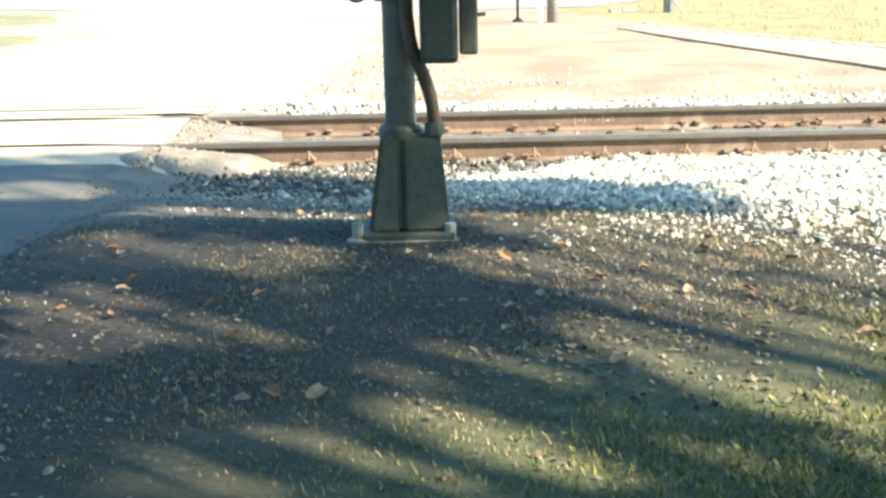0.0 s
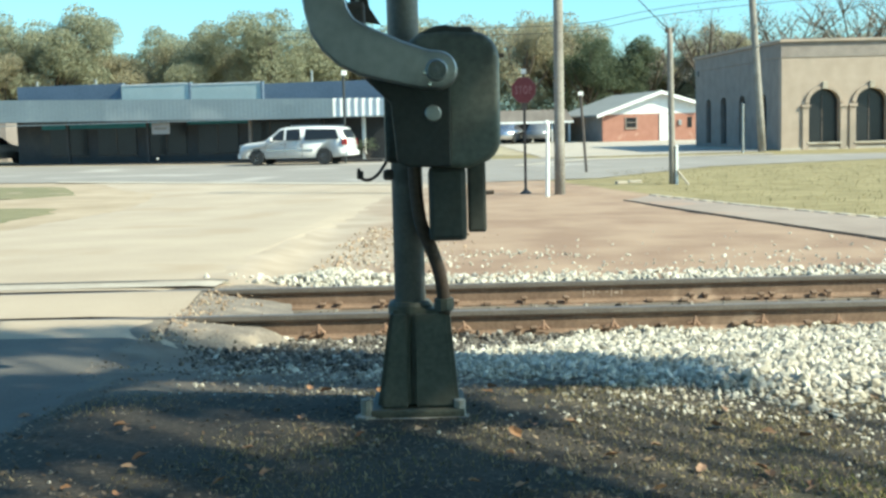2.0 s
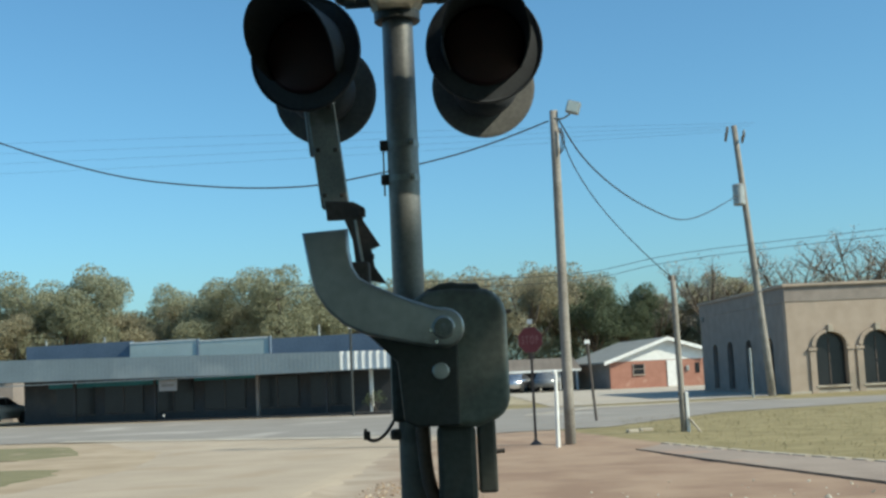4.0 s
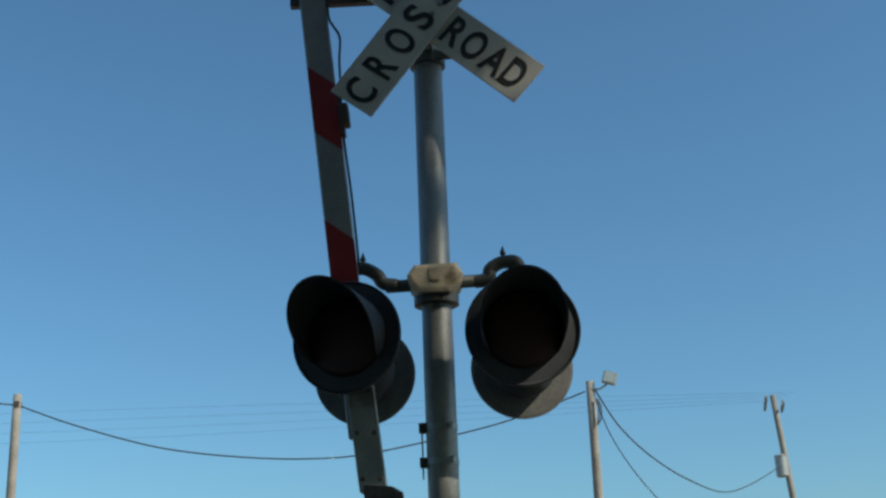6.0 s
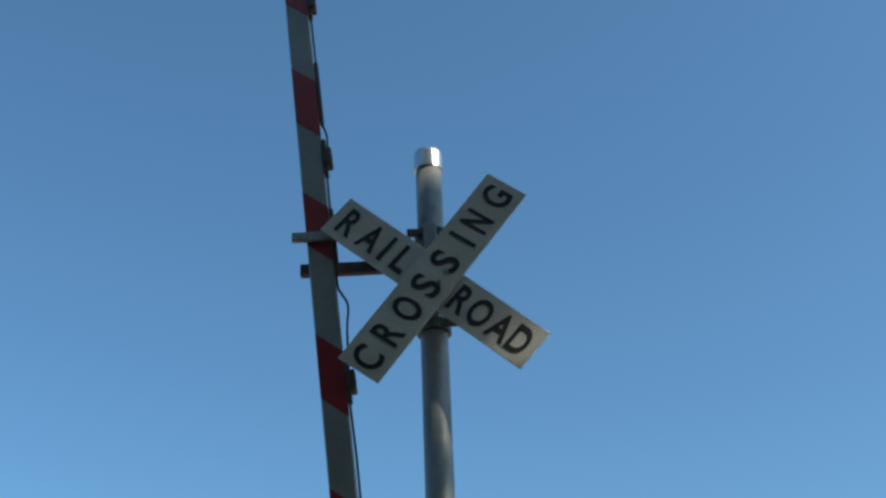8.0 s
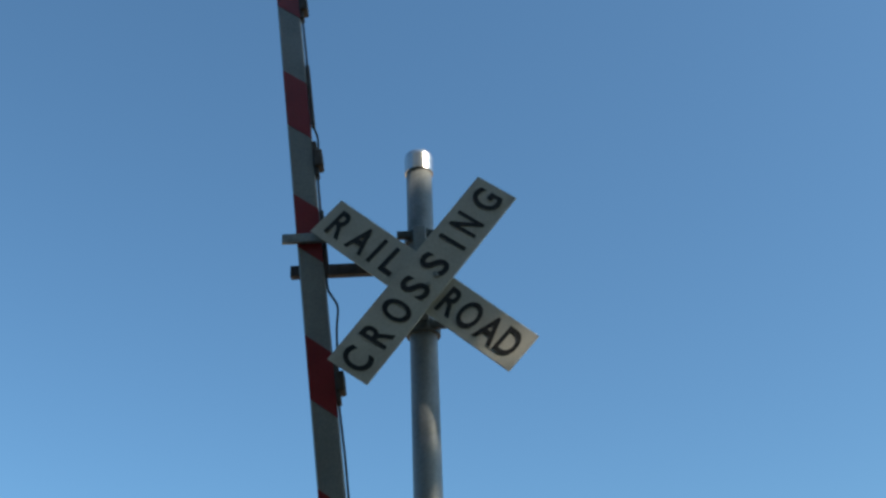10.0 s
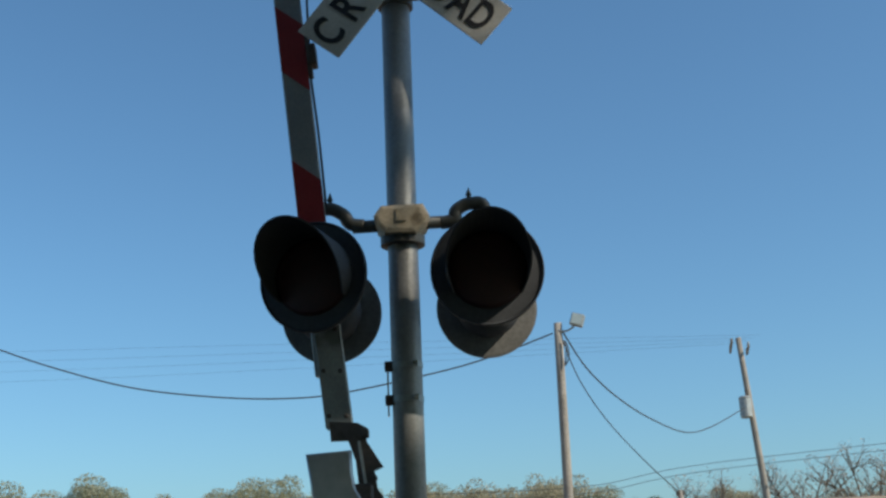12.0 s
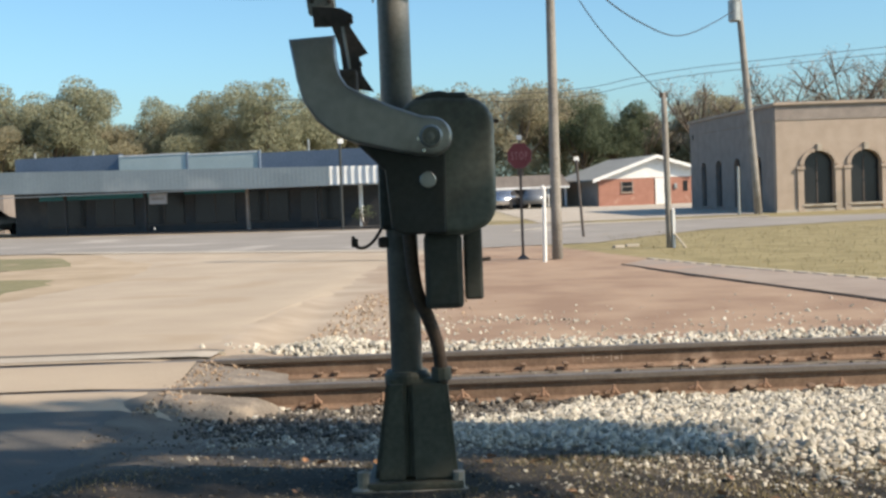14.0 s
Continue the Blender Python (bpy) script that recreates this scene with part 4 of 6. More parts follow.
def crossing_gate():
    gate = thing("crossing_gate", "raised railroad crossing gate with grey drive case and striped boom", "crossing gate", MAST)
    # the drive case
    rim = [(-0.13, 1.05), (0.10, 1.035)]
    for cx, cz, r, a0 in ((0.125, 1.155, 0.105, -75), (0.115, 1.465, 0.115, 5)):
        rim += [(cx + r * math.cos(radians(a0 + 16 * k)), cz + r * math.sin(radians(a0 + 16 * k))) for k in range(6)]
    rim += [(0.02, 1.588), (-0.08, 1.58), (-0.13, 1.54)]
    case = plate(rim, 4.795, 5.04, 0.03, 4)
    on_mast("gear_case", case, case_paint, gate, "dull grey-green rounded gate drive case", True)
    on_mast("case_lip", plate([(-0.12, 1.50), (-0.085, 1.575), (-0.03, 1.60), (0.02, 1.606), (0.05, 1.598), (0.12, 1.596), (0.135, 1.575), (0.11, 1.56), (-0.05, 1.53)], 4.80, 5.03, 0.012), mech_paint, gate, "dark crooked lid edge")
    on_mast("side_latch", boxed(0.226, 0.252, 4.86, 4.92, 1.475, 1.49, 0.004), dark_metal, gate)
    on_mast("mast_saddle", boxed(-0.243, -0.075, 4.99, 5.2, 1.06, 1.52, 0.02), mech_paint, gate)
    on_mast("front_plate", plate([(-0.205, 1.30), (-0.185, 1.07), (-0.14, 1.045), (0.03, 1.045), (0.035, 1.37), (-0.02, 1.48), (-0.14, 1.46), (-0.33, 1.425)], 4.788, 4.85, 0.010), plate_paint, gate, "dark flat front plate")
    on_mast("cover_plate", moved(lathe([(0.033, 0.0), (0.033, -0.008), (0.028, -0.011), (0.004, -0.012)], "y", 20), Matrix.Translation((-0.037, 4.79, 1.258))), cast_alu, gate, "round pale cover")
    # the counterweight arm: an S-shaped casting from the pivot to the boom
    arm = [(-0.552, 1.815), (-0.375, 1.825), (-0.372, 1.74), (-0.360, 1.675), (-0.335, 1.632), (-0.29, 1.605), (-0.16, 1.545), (-0.05, 1.505)]
    arm += [(-0.014 + 0.077 * math.cos(radians(a)), 1.424 + 0.077 * math.sin(radians(a))) for a in range(85, -110, -16)]
    arm += [(-0.075, 1.352), (-0.22, 1.385), (-0.32, 1.41), (-0.40, 1.45), (-0.46, 1.505), (-0.505, 1.575), (-0.528, 1.66)]
    on_mast("counterweight_arm", plate(arm, 4.715, 4.785, 0.014, 3), cast_alu, gate, "smooth grey cast counterweight arm", True)
    on_mast("pivot_hub", moved(lathe([(0.045, 0.02), (0.045, -0.01), (0.036, -0.018), (0.034, -0.006), (0.016, -0.004), (0.016, -0.022), (0.003, -0.024)], "y", 20), Matrix.Translation((-0.018, 4.715, 1.424))), galv, gate, "round pivot hub with bolt")
    on_mast("pivot_shaft", tube([(-0.018, 4.78, 1.424), (-0.018, 4.86, 1.424)], 0.04, 16), dark_metal, gate)
    on_mast("arm_bolt", boxed(-0.075, -0.055, 4.705, 4.72, 1.405, 1.425, 0.004), steel_bright, gate)
    on_mast("arm_bolt", boxed(-0.055, -0.04, 4.705, 4.72, 1.362, 1.378, 0.004), steel_bright, gate)
    # conversion bracket between arm and boom
    on_mast("shear_bracket", plate([(-0.475, 1.965), (-0.47, 1.885), (-0.40, 1.885), (-0.37, 1.80), (-0.36, 1.70), (-0.30, 1.63), (-0.24, 1.62), (-0.285, 1.69), (-0.295, 1.76), (-0.26, 1.775), (-0.325, 1.88), (-0.325, 1.935), (-0.36, 1.955)], 4.90, 4.94, 0.005), dark_metal, gate, "dark steel shear-pin bracket")
    on_mast("bracket_bolt", boxed(-0.345, -0.315, 4.88, 4.95, 1.895, 1.93, 0.006), dark_metal, gate)
    on_mast("bracket_bolt", boxed(-0.30, -0.285, 4.88, 4.93, 1.72, 1.74, 0.004), dark_metal, gate)
    on_mast("bracket_tube", tube([(-0.355, 4.92, 1.88), (-0.325, 4.92, 1.66)], 0.022, 10), cast_alu, gate)
    on_mast("bracket_web", boxed(-0.40, -0.30, 4.78, 4.92, 1.60, 1.70, 0.01), dark_metal, gate)
    # the boom leans a little outward
    lean = Matrix.Translation((-0.457, 5.0, 1.95)) @ Matrix.Rotation(radians(-5.6), 4, "Y")
    foot = Matrix.Translation((-0.440, 5.0, 1.95)) @ Matrix.Rotation(radians(-6.4), 4, "Y")
    w = 0.06
    boom = on_mast("boom", moved(boxed(-w, w, -0.022, 0.022, 0.22, 6.3, 0.006, 1), lean), boom_white, gate, "long white and red striped boom")
    on_mast("boom_foot", moved(boxed(-0.056, 0.056, -0.034, -0.022, 0.0, 0.60, 0.003, 1), foot), galv, gate, "grey steel boom foot plate")
    on_mast("boom_foot", moved(boxed(-0.056, 0.056, 0.022, 0.034, 0.0, 0.60, 0.003, 1), foot), galv, gate, "grey steel boom foot plate")
    for bx, bz in ((-0.035, 0.05), (0.035, 0.04), (-0.035, 0.24), (0.035, 0.23), (-0.035, 0.42), (0.035, 0.41)):
        on_mast("foot_bolt", moved(boxed(bx - 0.009, bx + 0.009, -0.042, -0.034, bz - 0.009, bz + 0.009, 0.003, 1), foot), dark_metal, gate)
    for hi, lo in ((1.19, 0.78), (1.94, 1.615), (2.735, 2.425), (3.53, 3.17), (4.34, 3.99), (5.14, 4.80), (5.94, 5.6)):
        on_mast("red_stripe", moved(plate([(-w + 0.001, hi), (w - 0.001, hi - 0.11), (w - 0.001, lo - 0.11), (-w + 0.001, lo)], -0.0245, -0.022), lean), boom_red, boom, "red reflective stripe")
    # lights and cable along the boom's edge
    for z in (1.68, 2.93, 3.98, 5.1):
        on_mast("boom_light", moved(boxed(w + 0.002, w + 0.045, -0.04, 0.04, z - 0.05, z + 0.05, 0.01), lean), dark_metal, gate, "dark boom light")
        on_mast("light_bracket", moved(boxed(w - 0.002, w + 0.02, -0.025, 0.025, z - 0.10, z + 0.11, 0.004), lean), dark_metal, gate)
    on_mast("boom_cable", moved(tube(curve_through([(w + 0.008, -0.01, 0.95), (w + 0.012, -0.01, 1.3), (w + 0.008, -0.01, 1.6), (w + 0.018, -0.01, 1.76), (w + 0.03, -0.01, 1.95), (w + 0.045, -0.01, 2.07), (w + 0.02, -0.01, 2.14), (w + 0.006, -0.01, 2.2),
                                                   (w + 0.008, -0.01, 2.5), (w + 0.012, -0.01, 2.85), (w + 0.03, -0.01, 3.05), (w + 0.008, -0.01, 3.2), (w + 0.012, -0.01, 3.6), (w + 0.008, -0.01, 4.4), (w + 0.01, -0.01, 6.0)], 5), 0.006, 6), lean), rubber, gate, "thin black cable")
    on_mast("cable_guard", moved(boxed(w + 0.002, w + 0.022, -0.02, 0.02, 2.25, 2.62, 0.004), lean), dark_metal, gate)
    on_mast("cable_guard", moved(boxed(w + 0.002, w + 0.022, -0.02, 0.02, 3.15, 3.55, 0.004), lean), dark_metal, gate)
    return gate


crossing_gate()


# ---- poles, signs and wires ----
FAR_Z = -0.40


def wood_pole(at, top, r0, r1, lean=(0, 0), label="weathered grey wooden utility pole", group="utility poles"):
    p = thing("utility_pole", label, "utility pole", (*at, FAR_Z), 0, group)
    h = top - FAR_Z
    part("pole_shaft", tube([(lean[0] * k / 6, lean[1] * k / 6, h * k / 6 - (0.3 if k == 0 else 0)) for k in range(7)], [r0 + (r1 - r0) * k / 6 for k in range(7)], 14), pole_wood, p, "", True)
    return p


lamp_pole = wood_pole((2.60, 27.3), 7.13, 0.125, 0.095, (0.03, 0))
part("lamp_arm", tube(curve_through([(0.02, -0.08, 7.35), (0.2, -0.1, 7.32), (0.33, -0.12, 7.38), (0.42, -0.12, 7.45)]), 0.022, 8), galv, lamp_pole)
flood = part("floodlight", moved(boxed(-0.15, 0.15, -0.11, 0.11, -0.14, 0.14, 0.03), pose(0.47, -0.12, 7.56, 0, 18, -12)), galv, lamp_pole, "grey metal floodlight")
part("floodlight_glass", moved(boxed(-0.12, 0.12, -0.118, -0.112, -0.11, 0.11, 0.002, 1), pose(0.47, -0.12, 7.56, 0, 18, -12)), panel_pale, flood)
part("insulator", lathe([(0.02, 7.15), (0.05, 7.16), (0.05, 7.24), (0.02, 7.26)], "z", 10).copy(), dark_metal, lamp_pole)
for _k in range(3):
    part("service_coil", tube(curve_through([(0.10 + 0.03 * _k, -0.13, 7.1), (0.16 + 0.03 * _k, -0.16, 6.9), (0.13 + 0.04 * _k, -0.15, 6.65), (0.11, -0.13, 6.5)]), 0.012, 6), wire_mat, lamp_pole)

line_pole = wood_pole((15.04, 57.4), 12.5, 0.19, 0.13, (-0.92, 0), "tall leaning wooden utility pole with transformer")
part("transformer", moved(lathe([(0.02, -0.54), (0.24, -0.52), (0.285, -0.47), (0.285, 0.40), (0.31, 0.42), (0.22, 0.50), (0.05, 0.53)], "z", 16), pose(-0.95, -0.15, 9.55)), galv, line_pole, "pale grey pole transformer")
part("bushing", tube([(-0.88, -0.15, 10.0), (-0.85, -0.15, 10.35)], 0.04, 8), dark_metal, line_pole)
for _o, _z, _l in ((-0.40, 12.50, 1.6), (0.38, 12.30, 1.1)):
    _at = pose(-0.90 + _o, 0, _z, 0, 0, 79)
    part("line_crossarm", moved(boxed(-_l, _l, -0.05, 0.05, -0.06, 0.06), _at), pole_wood, line_pole)
    for _x in (-1.0, -0.55, 0.55, 1.0):
        part("insulator", moved(lathe([(0.02, 0.06), (0.05, 0.08), (0.05, 0.18), (0.02, 0.2)], "z", 8), _at @ Matrix.Translation((_x, 0, 0))), galv, line_pole)
part("pole_fixture", moved(lathe([(0.02, 0), (0.09, 0.02), (0.09, 0.1), (0.03, 0.14)], "z", 10), pose(-0.1, -0.32, 6.0)), galv, line_pole)
part("pole_step", tube([(-0.3, -0.15, 4.9), (-0.26, -0.42, 4.92)], 0.03, 6), galv, line_pole)

small_pole = wood_pole((5.70, 30.3), 3.46, 0.085, 0.07, (-0.05, 0), "short wooden pole with white conduit at its foot")
part("conduit_guard", boxed(0.06, 0.13, -0.10, -0.05, -0.05, 0.98, 0.01), white_paint, small_pole, "white conduit guard")
part("guy_stub", tube([(0.10, -0.1, 0.35), (0.36, -0.25, -0.02)], 0.03, 6), concrete, small_pole)
part("pole_cap", boxed(-0.16, 0.04, -0.06, 0.06, 3.74, 3.86, 0.01), dark_metal, small_pole)
west_pole = wood_pole((-10.55, 27.4), 7.45, 0.12, 0.095, (-0.02, 0))
part("pole_fixture", boxed(-0.06, 0.06, -0.12, 0.12, 7.55, 7.68, 0.01), dark_metal, west_pole)
deep_pole = wood_pole((9.4, 96), 5.9, 0.12, 0.10, (0, 0), "distant wooden utility pole behind the trees")


def wire(name, pts, r):
    bm = tube(curve_through(pts, 8), r, 6)
    return tagged(part(name, bm, wire_mat, None, "", True), "sagging black overhead service wire", "wire", "overhead wires")


wire("overhead_wire", [(-10.55, 27.4, 7.2), (-9.11, 27.35, 6.64), (-7.17, 27.3, 6.05), (-5.24, 27.3, 5.75), (-3.6, 27.3, 5.65), (-2.3, 27.3, 5.73), (-0.06, 27.3, 6.13), (1.25, 27.3, 6.47), (2.5, 27.3, 6.90)], 0.018)
wire("overhead_wire", [(-45, 29, 8.6), (-20, 27.6, 8.2), (-10.55, 27.4, 7.2)], 0.018)
wire("overhead_wire", [(2.72, 27.3, 6.95), (3.5, 29.6, 6.45), (4.66, 32.6, 6.12), (6.25, 36.8, 6.05), (8.29, 42.2, 6.28), (10.5, 48.0, 7.2), (14.0, 57.2, 9.1)], 0.020)
wire("overhead_wire", [(2.72, 27.3, 6.7), (3.1, 27.75, 5.85), (3.76, 28.4, 4.97), (4.7, 29.3, 4.1), (5.62, 30.25, 3.4)], 0.013)
for _z in (0.0, 0.55):
    wire("overhead_wire", [(-12, 92, 8.0 + _z), (9.4, 96, 8.2 + _z), (22, 99, 10.0 + _z), (60, 105, 13.0 + _z)], 0.025)
for _k in range(4):
    wire("overhead_wire", [(-60, 62 + _k, 13.2 + 0.55 * _k), (-20, 59.5, 12.2 + 0.5 * _k), (14.2 + 0.3 * _k, 57.2, 12.2 + 0.12 * _k)], 0.004)


def stop_sign():
    s = thing("stop_sign", "faded red octagonal stop sign on a rusty post", "road sign", (1.86, 27.75, FAR_Z))
    part("post", boxed(-0.03, 0.03, -0.02, 0.02, -0.3, 2.32, 0.006), dark_metal, s, "rusty steel post")
    part("post_foot", lathe([(0.14, -0.02), (0.12, 0.03), (0.05, 0.09), (0.03, 0.12)], "z", 10).copy(), dark_metal, s)
    turn = pose(-0.01, -0.03, 2.36, 0, 0, -24)
    face = lambda r, y0, y1: plate([(r * math.cos(radians(22.5 + 45 * k)), r * math.sin(radians(22.5 + 45 * k))) for k in range(8)], y0, y1)
    rim = part("sign_panel", moved(face(0.310, -0.004, 0.004), turn), stop_faded, s)
    red = part("sign_face", moved(face(0.302, -0.007, -0.0045), turn), stop_red, s, "faded red sign face")
    words("STOP", 0.40, 0.19, stop_faded, "lettering", red, turn @ Matrix.Translation((0, -0.009, 0)))
    part("finial_tag", boxed(-0.06, 0.05, -0.03, -0.02, 2.72, 2.83), white_paint, s)
    part("post_top", boxed(-0.02, 0.02, -0.012, 0.012, 2.3, 2.75), dark_metal, s)


stop_sign()
post = thing("marker_post", "white plastic marker post in red clay", "marker post", (2.24, 26.4, FAR_Z), 0, "roadside posts")
part("shaft", tube([(0, 0, -0.2), (0.03, 0, 1.62)], [0.045, 0.04], 10), white_paint, post)
part("cap", lathe([(0.046, 1.58), (0.046, 1.64), (0.01, 1.66)], "z", 10).copy(), white_paint, post)
post = thing("marker_post", "dark leaning steel post by the highway", "marker post", (4.54, 38.6, FAR_Z), 0, "roadside posts")
part("shaft", tube([(0, 0, -0.2), (-0.17, 0, 2.45)], 0.045, 8), dark_metal, post)
part("cap", boxed(-0.25, -0.09, -0.02, 0.02, 2.42, 2.56), white_paint, post)
post = thing("marker_post", "pale thin steel post beside the brick building", "marker post", (13.87, 56.4, FAR_Z), 0, "roadside posts")
part("shaft", tube([(0, 0, -0.2), (0, 0, 2.2)], 0.06, 8), galv, post)
part("cap", lathe([(0.062, 2.15), (0.062, 2.24), (0.02, 2.27)], "z", 8).copy(), galv, post)
for _x, _y, _l, _t in ((4.55, 31.2, 0.14, 12), (4.95, 31.5, 0.17, 4)):
    tagged(part("concrete_chunk", moved(boxed(-_l, _l, -0.09, 0.09, -0.02, 0.07, 0.025), pose(_x, _y, FAR_Z, 0, 0, _t)), concrete), "pale broken concrete chunk on the ground", "rubble", "concrete chunks")


# ---- the long low shop building across the highway ----
def shop_building():
    """A long flat building; in its own space x runs along the front from its far end, y into it."""
    a, b = Vector((-21.9, 62.0)), Vector((-4.15, 56.7))
    turn = math.degrees(math.atan2(b.y - a.y, b.x - a.x))
    s = thing("shop_building", "long low shop building with zinc canopy and dark front", "building", (a.x, a.y, -0.24), turn)
    n = (b - a).length
    lower = -0.3
    part("front_wall", boxed(-1.0, n + 1.3, 1.8, 2.0, lower, 2.35), dark_wall, s, "shop front coloured dark for the canopy shade")
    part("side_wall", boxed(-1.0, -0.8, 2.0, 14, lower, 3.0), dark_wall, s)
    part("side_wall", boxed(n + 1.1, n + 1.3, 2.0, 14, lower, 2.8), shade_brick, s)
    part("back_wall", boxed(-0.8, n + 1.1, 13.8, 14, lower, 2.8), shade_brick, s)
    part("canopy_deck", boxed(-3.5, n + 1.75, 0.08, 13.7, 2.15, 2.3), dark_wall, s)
    # corrugated fascia in separate sheets
    edges = [-3.5, 0.4, 4.6, 8.8, 13.0, n - 1.0, n + 1.7]
    for k, (p, q) in enumerate(zip(edges, edges[1:])):
        bm = bmesh.new()
        pitch = 0.11 if k < 5 else 0.17
        m = int((q - p) / pitch)
        hi = [3.25 - 0.024 * (p + (q - p) * j / m) for j in range(m + 1)]
        lo = [2.12 - 0.0105 * (p + (q - p) * j / m) for j in range(m + 1)]
        front = [[bm.verts.new((p + (q - p) * j / m, (0.004 if k < 5 else 0.06) * (j % 2), z)) for z in (lo[j], hi[j])] for j in range(m + 1)]
        for u, v in zip(front, front[1:]):
            bm.faces.new((u[0], v[0], v[1], u[1]))
        # the end sheet is white in place of sunlight on its ribs
        part("fascia_sheet", bm, fascia_mat if k < 5 else white_paint, s, "corrugated zinc fascia sheet" if k < 5 else "ribbed fascia sheet coloured white for the sun on it")
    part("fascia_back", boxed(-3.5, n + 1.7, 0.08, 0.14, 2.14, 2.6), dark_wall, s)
    part("fascia_drip", boxed(-3.5, n + 1.7, -0.03, 0.09, 1.93, 1.98), galv, s)
    # stepped parapet above the canopy
    part("parapet", boxed(-1.0, 5.25, 2.0, 2.3, 2.3, 3.98), parapet_blue, s, "blue-grey parapet")
    part("parapet", boxed(13.1, n + 1.2, 2.0, 2.3, 2.3, 3.70), parapet_blue, s, "blue-grey parapet")
    part("parapet", boxed(5.25, 13.1, 2.06, 2.3, 2.3, 3.55), parapet_blue, s, "blue-grey parapet")
    for p, q in ((5.25, 9.08), (9.2, 13.02)):
        pn = part("rooftop_panel", boxed(p, q, 1.9, 2.04, 2.9, 3.98 - 0.02 * p), panel_pale, s, "pale green rooftop panel")
        part("panel_frame", boxed(q + 0.0, q + 0.1, 1.86, 2.06, 2.9, 4.0 - 0.02 * p), parapet_blue, pn)
        part("panel_frame", boxed(p, q, 1.88, 1.9, 3.93 - 0.02 * p, 4.0 - 0.02 * p), white_paint, pn)
    for x in (0.1, 3.6, 15.6):
        part("vent_pipe", tube([(x, 2.2, 3.5), (x, 2.2, 4.25)], 0.05, 8), galv, s)
    # posts, shop windows, a hung sign and teal trim under the canopy
    # the dark posts carry the canopy's shade in their colour
    for x, m in ((2.6, dark_wall), (7.2, dark_wall), (12.8, shade_brick), (16.4, dark_wall), (n + 0.15, white_paint)):
        part("canopy_post", boxed(x - 0.07, x + 0.07, 0.9, 1.04, lower, 2.2), m, s)
    for k in range(6):
        x = 1.0 + 2.85 * k
        w = part("shop_window", boxed(x, x + 2.2, 1.74, 1.8, 0.35, 1.85, 0.01), glass_dark, s, "dark shop window")
        part("window_frame", boxed(x - 0.06, x + 2.26, 1.77, 1.805, 0.27, 0.35), dark_metal, w)
        part("window_frame", boxed(x + 1.07, x + 1.13, 1.72, 1.745, 0.35, 1.85), dark_metal, w)
    part("teal_trim", boxed(0.6, 7.4, 1.66, 1.73, 1.72, 1.98), teal, s, "teal painted trim board")
    part("teal_trim", boxed(9.0, 12.4, 1.66, 1.73, 1.8, 2.0), teal, s, "teal painted trim board")
    part("hanging_sign", boxed(7.8, 8.78, 0.3, 0.36, 1.36, 1.9, 0.01), grey_sign, s, "grey-brown hanging sign board")
    part("sign_line", boxed(7.95, 8.63, 0.292, 0.3, 1.58, 1.68), shade_brick, s)
    part("sill_step", boxed(-1.0, n + 1.3, 0.2, 1.8, lower, -0.04), dark_wall, s, "step along the shop front, coloured dark for the canopy shade")
    part("door_knob", lathe([(0.01, 0), (0.055, 0.02), (0.055, 0.05), (0.01, 0.07)], "y", 8).copy(), white_paint, s)
    for o in s.children:
        if o.name.startswith("door_knob"):
            o.location = (8.05, 0.25, 0.16)
    return s


shop_building()
lamp_post = thing("lamp_post", "thin dark post with white lamp before the shop", "lamp post", (-4.5, 55.9, FAR_Z))
part("shaft", tube([(0, 0, -0.1), (0, 0, 4.0)], 0.06, 8), plate_paint, lamp_post)
part("lamp_head", boxed(-0.08, 0.16, -0.1, 0.1, 3.98, 4.2, 0.03), white_paint, lamp_post, "small white lamp head")


# ---- the tan arcaded building ----
def arch_wall(bm, x0, x1, z0, z1, y0, y1, openings, spring, base):
    """A wall with arched openings cut through: built from piers, sills and arch blocks."""
    x = x0
    for a, b in openings:
        add_box(bm, x, a, y0, y1, z0, z1)
        if base > z0:
            add_box(bm, a, b, y0, y1, z0, base)
        r, c, n = (b - a) / 2, (a + b) / 2, 14
        rise = 0.85
        pts = [(c - r * math.cos(math.pi * k / n), spring + rise * r * math.sin(math.pi * k / n)) for k in range(n + 1)]
        for p, q in zip(pts, pts[1:]):
            f0 = [bm.verts.new((p[0], y, p[1])) for y in (y0, y1)]
            f1 = [bm.verts.new((q[0], y, q[1])) for y in (y0, y1)]
            t0 = [bm.verts.new((p[0], y, z1)) for y in (y0, y1)]
            t1 = [bm.verts.new((q[0], y, z1)) for y in (y0, y1)]
            bm.faces.new((f0[0], f1[0], t1[0], t0[0]))
            bm.faces.new((f0[1], t0[1], t1[1], f1[1]))
            bm.faces.new((f0[0], f0[1], f1[1], f1[0]))
        x = b
    add_box(bm, x, x1, y0, y1, z0, z1)
    bmesh.ops.remove_doubles(bm, verts=bm.verts, dist=0.0005)
    return bm


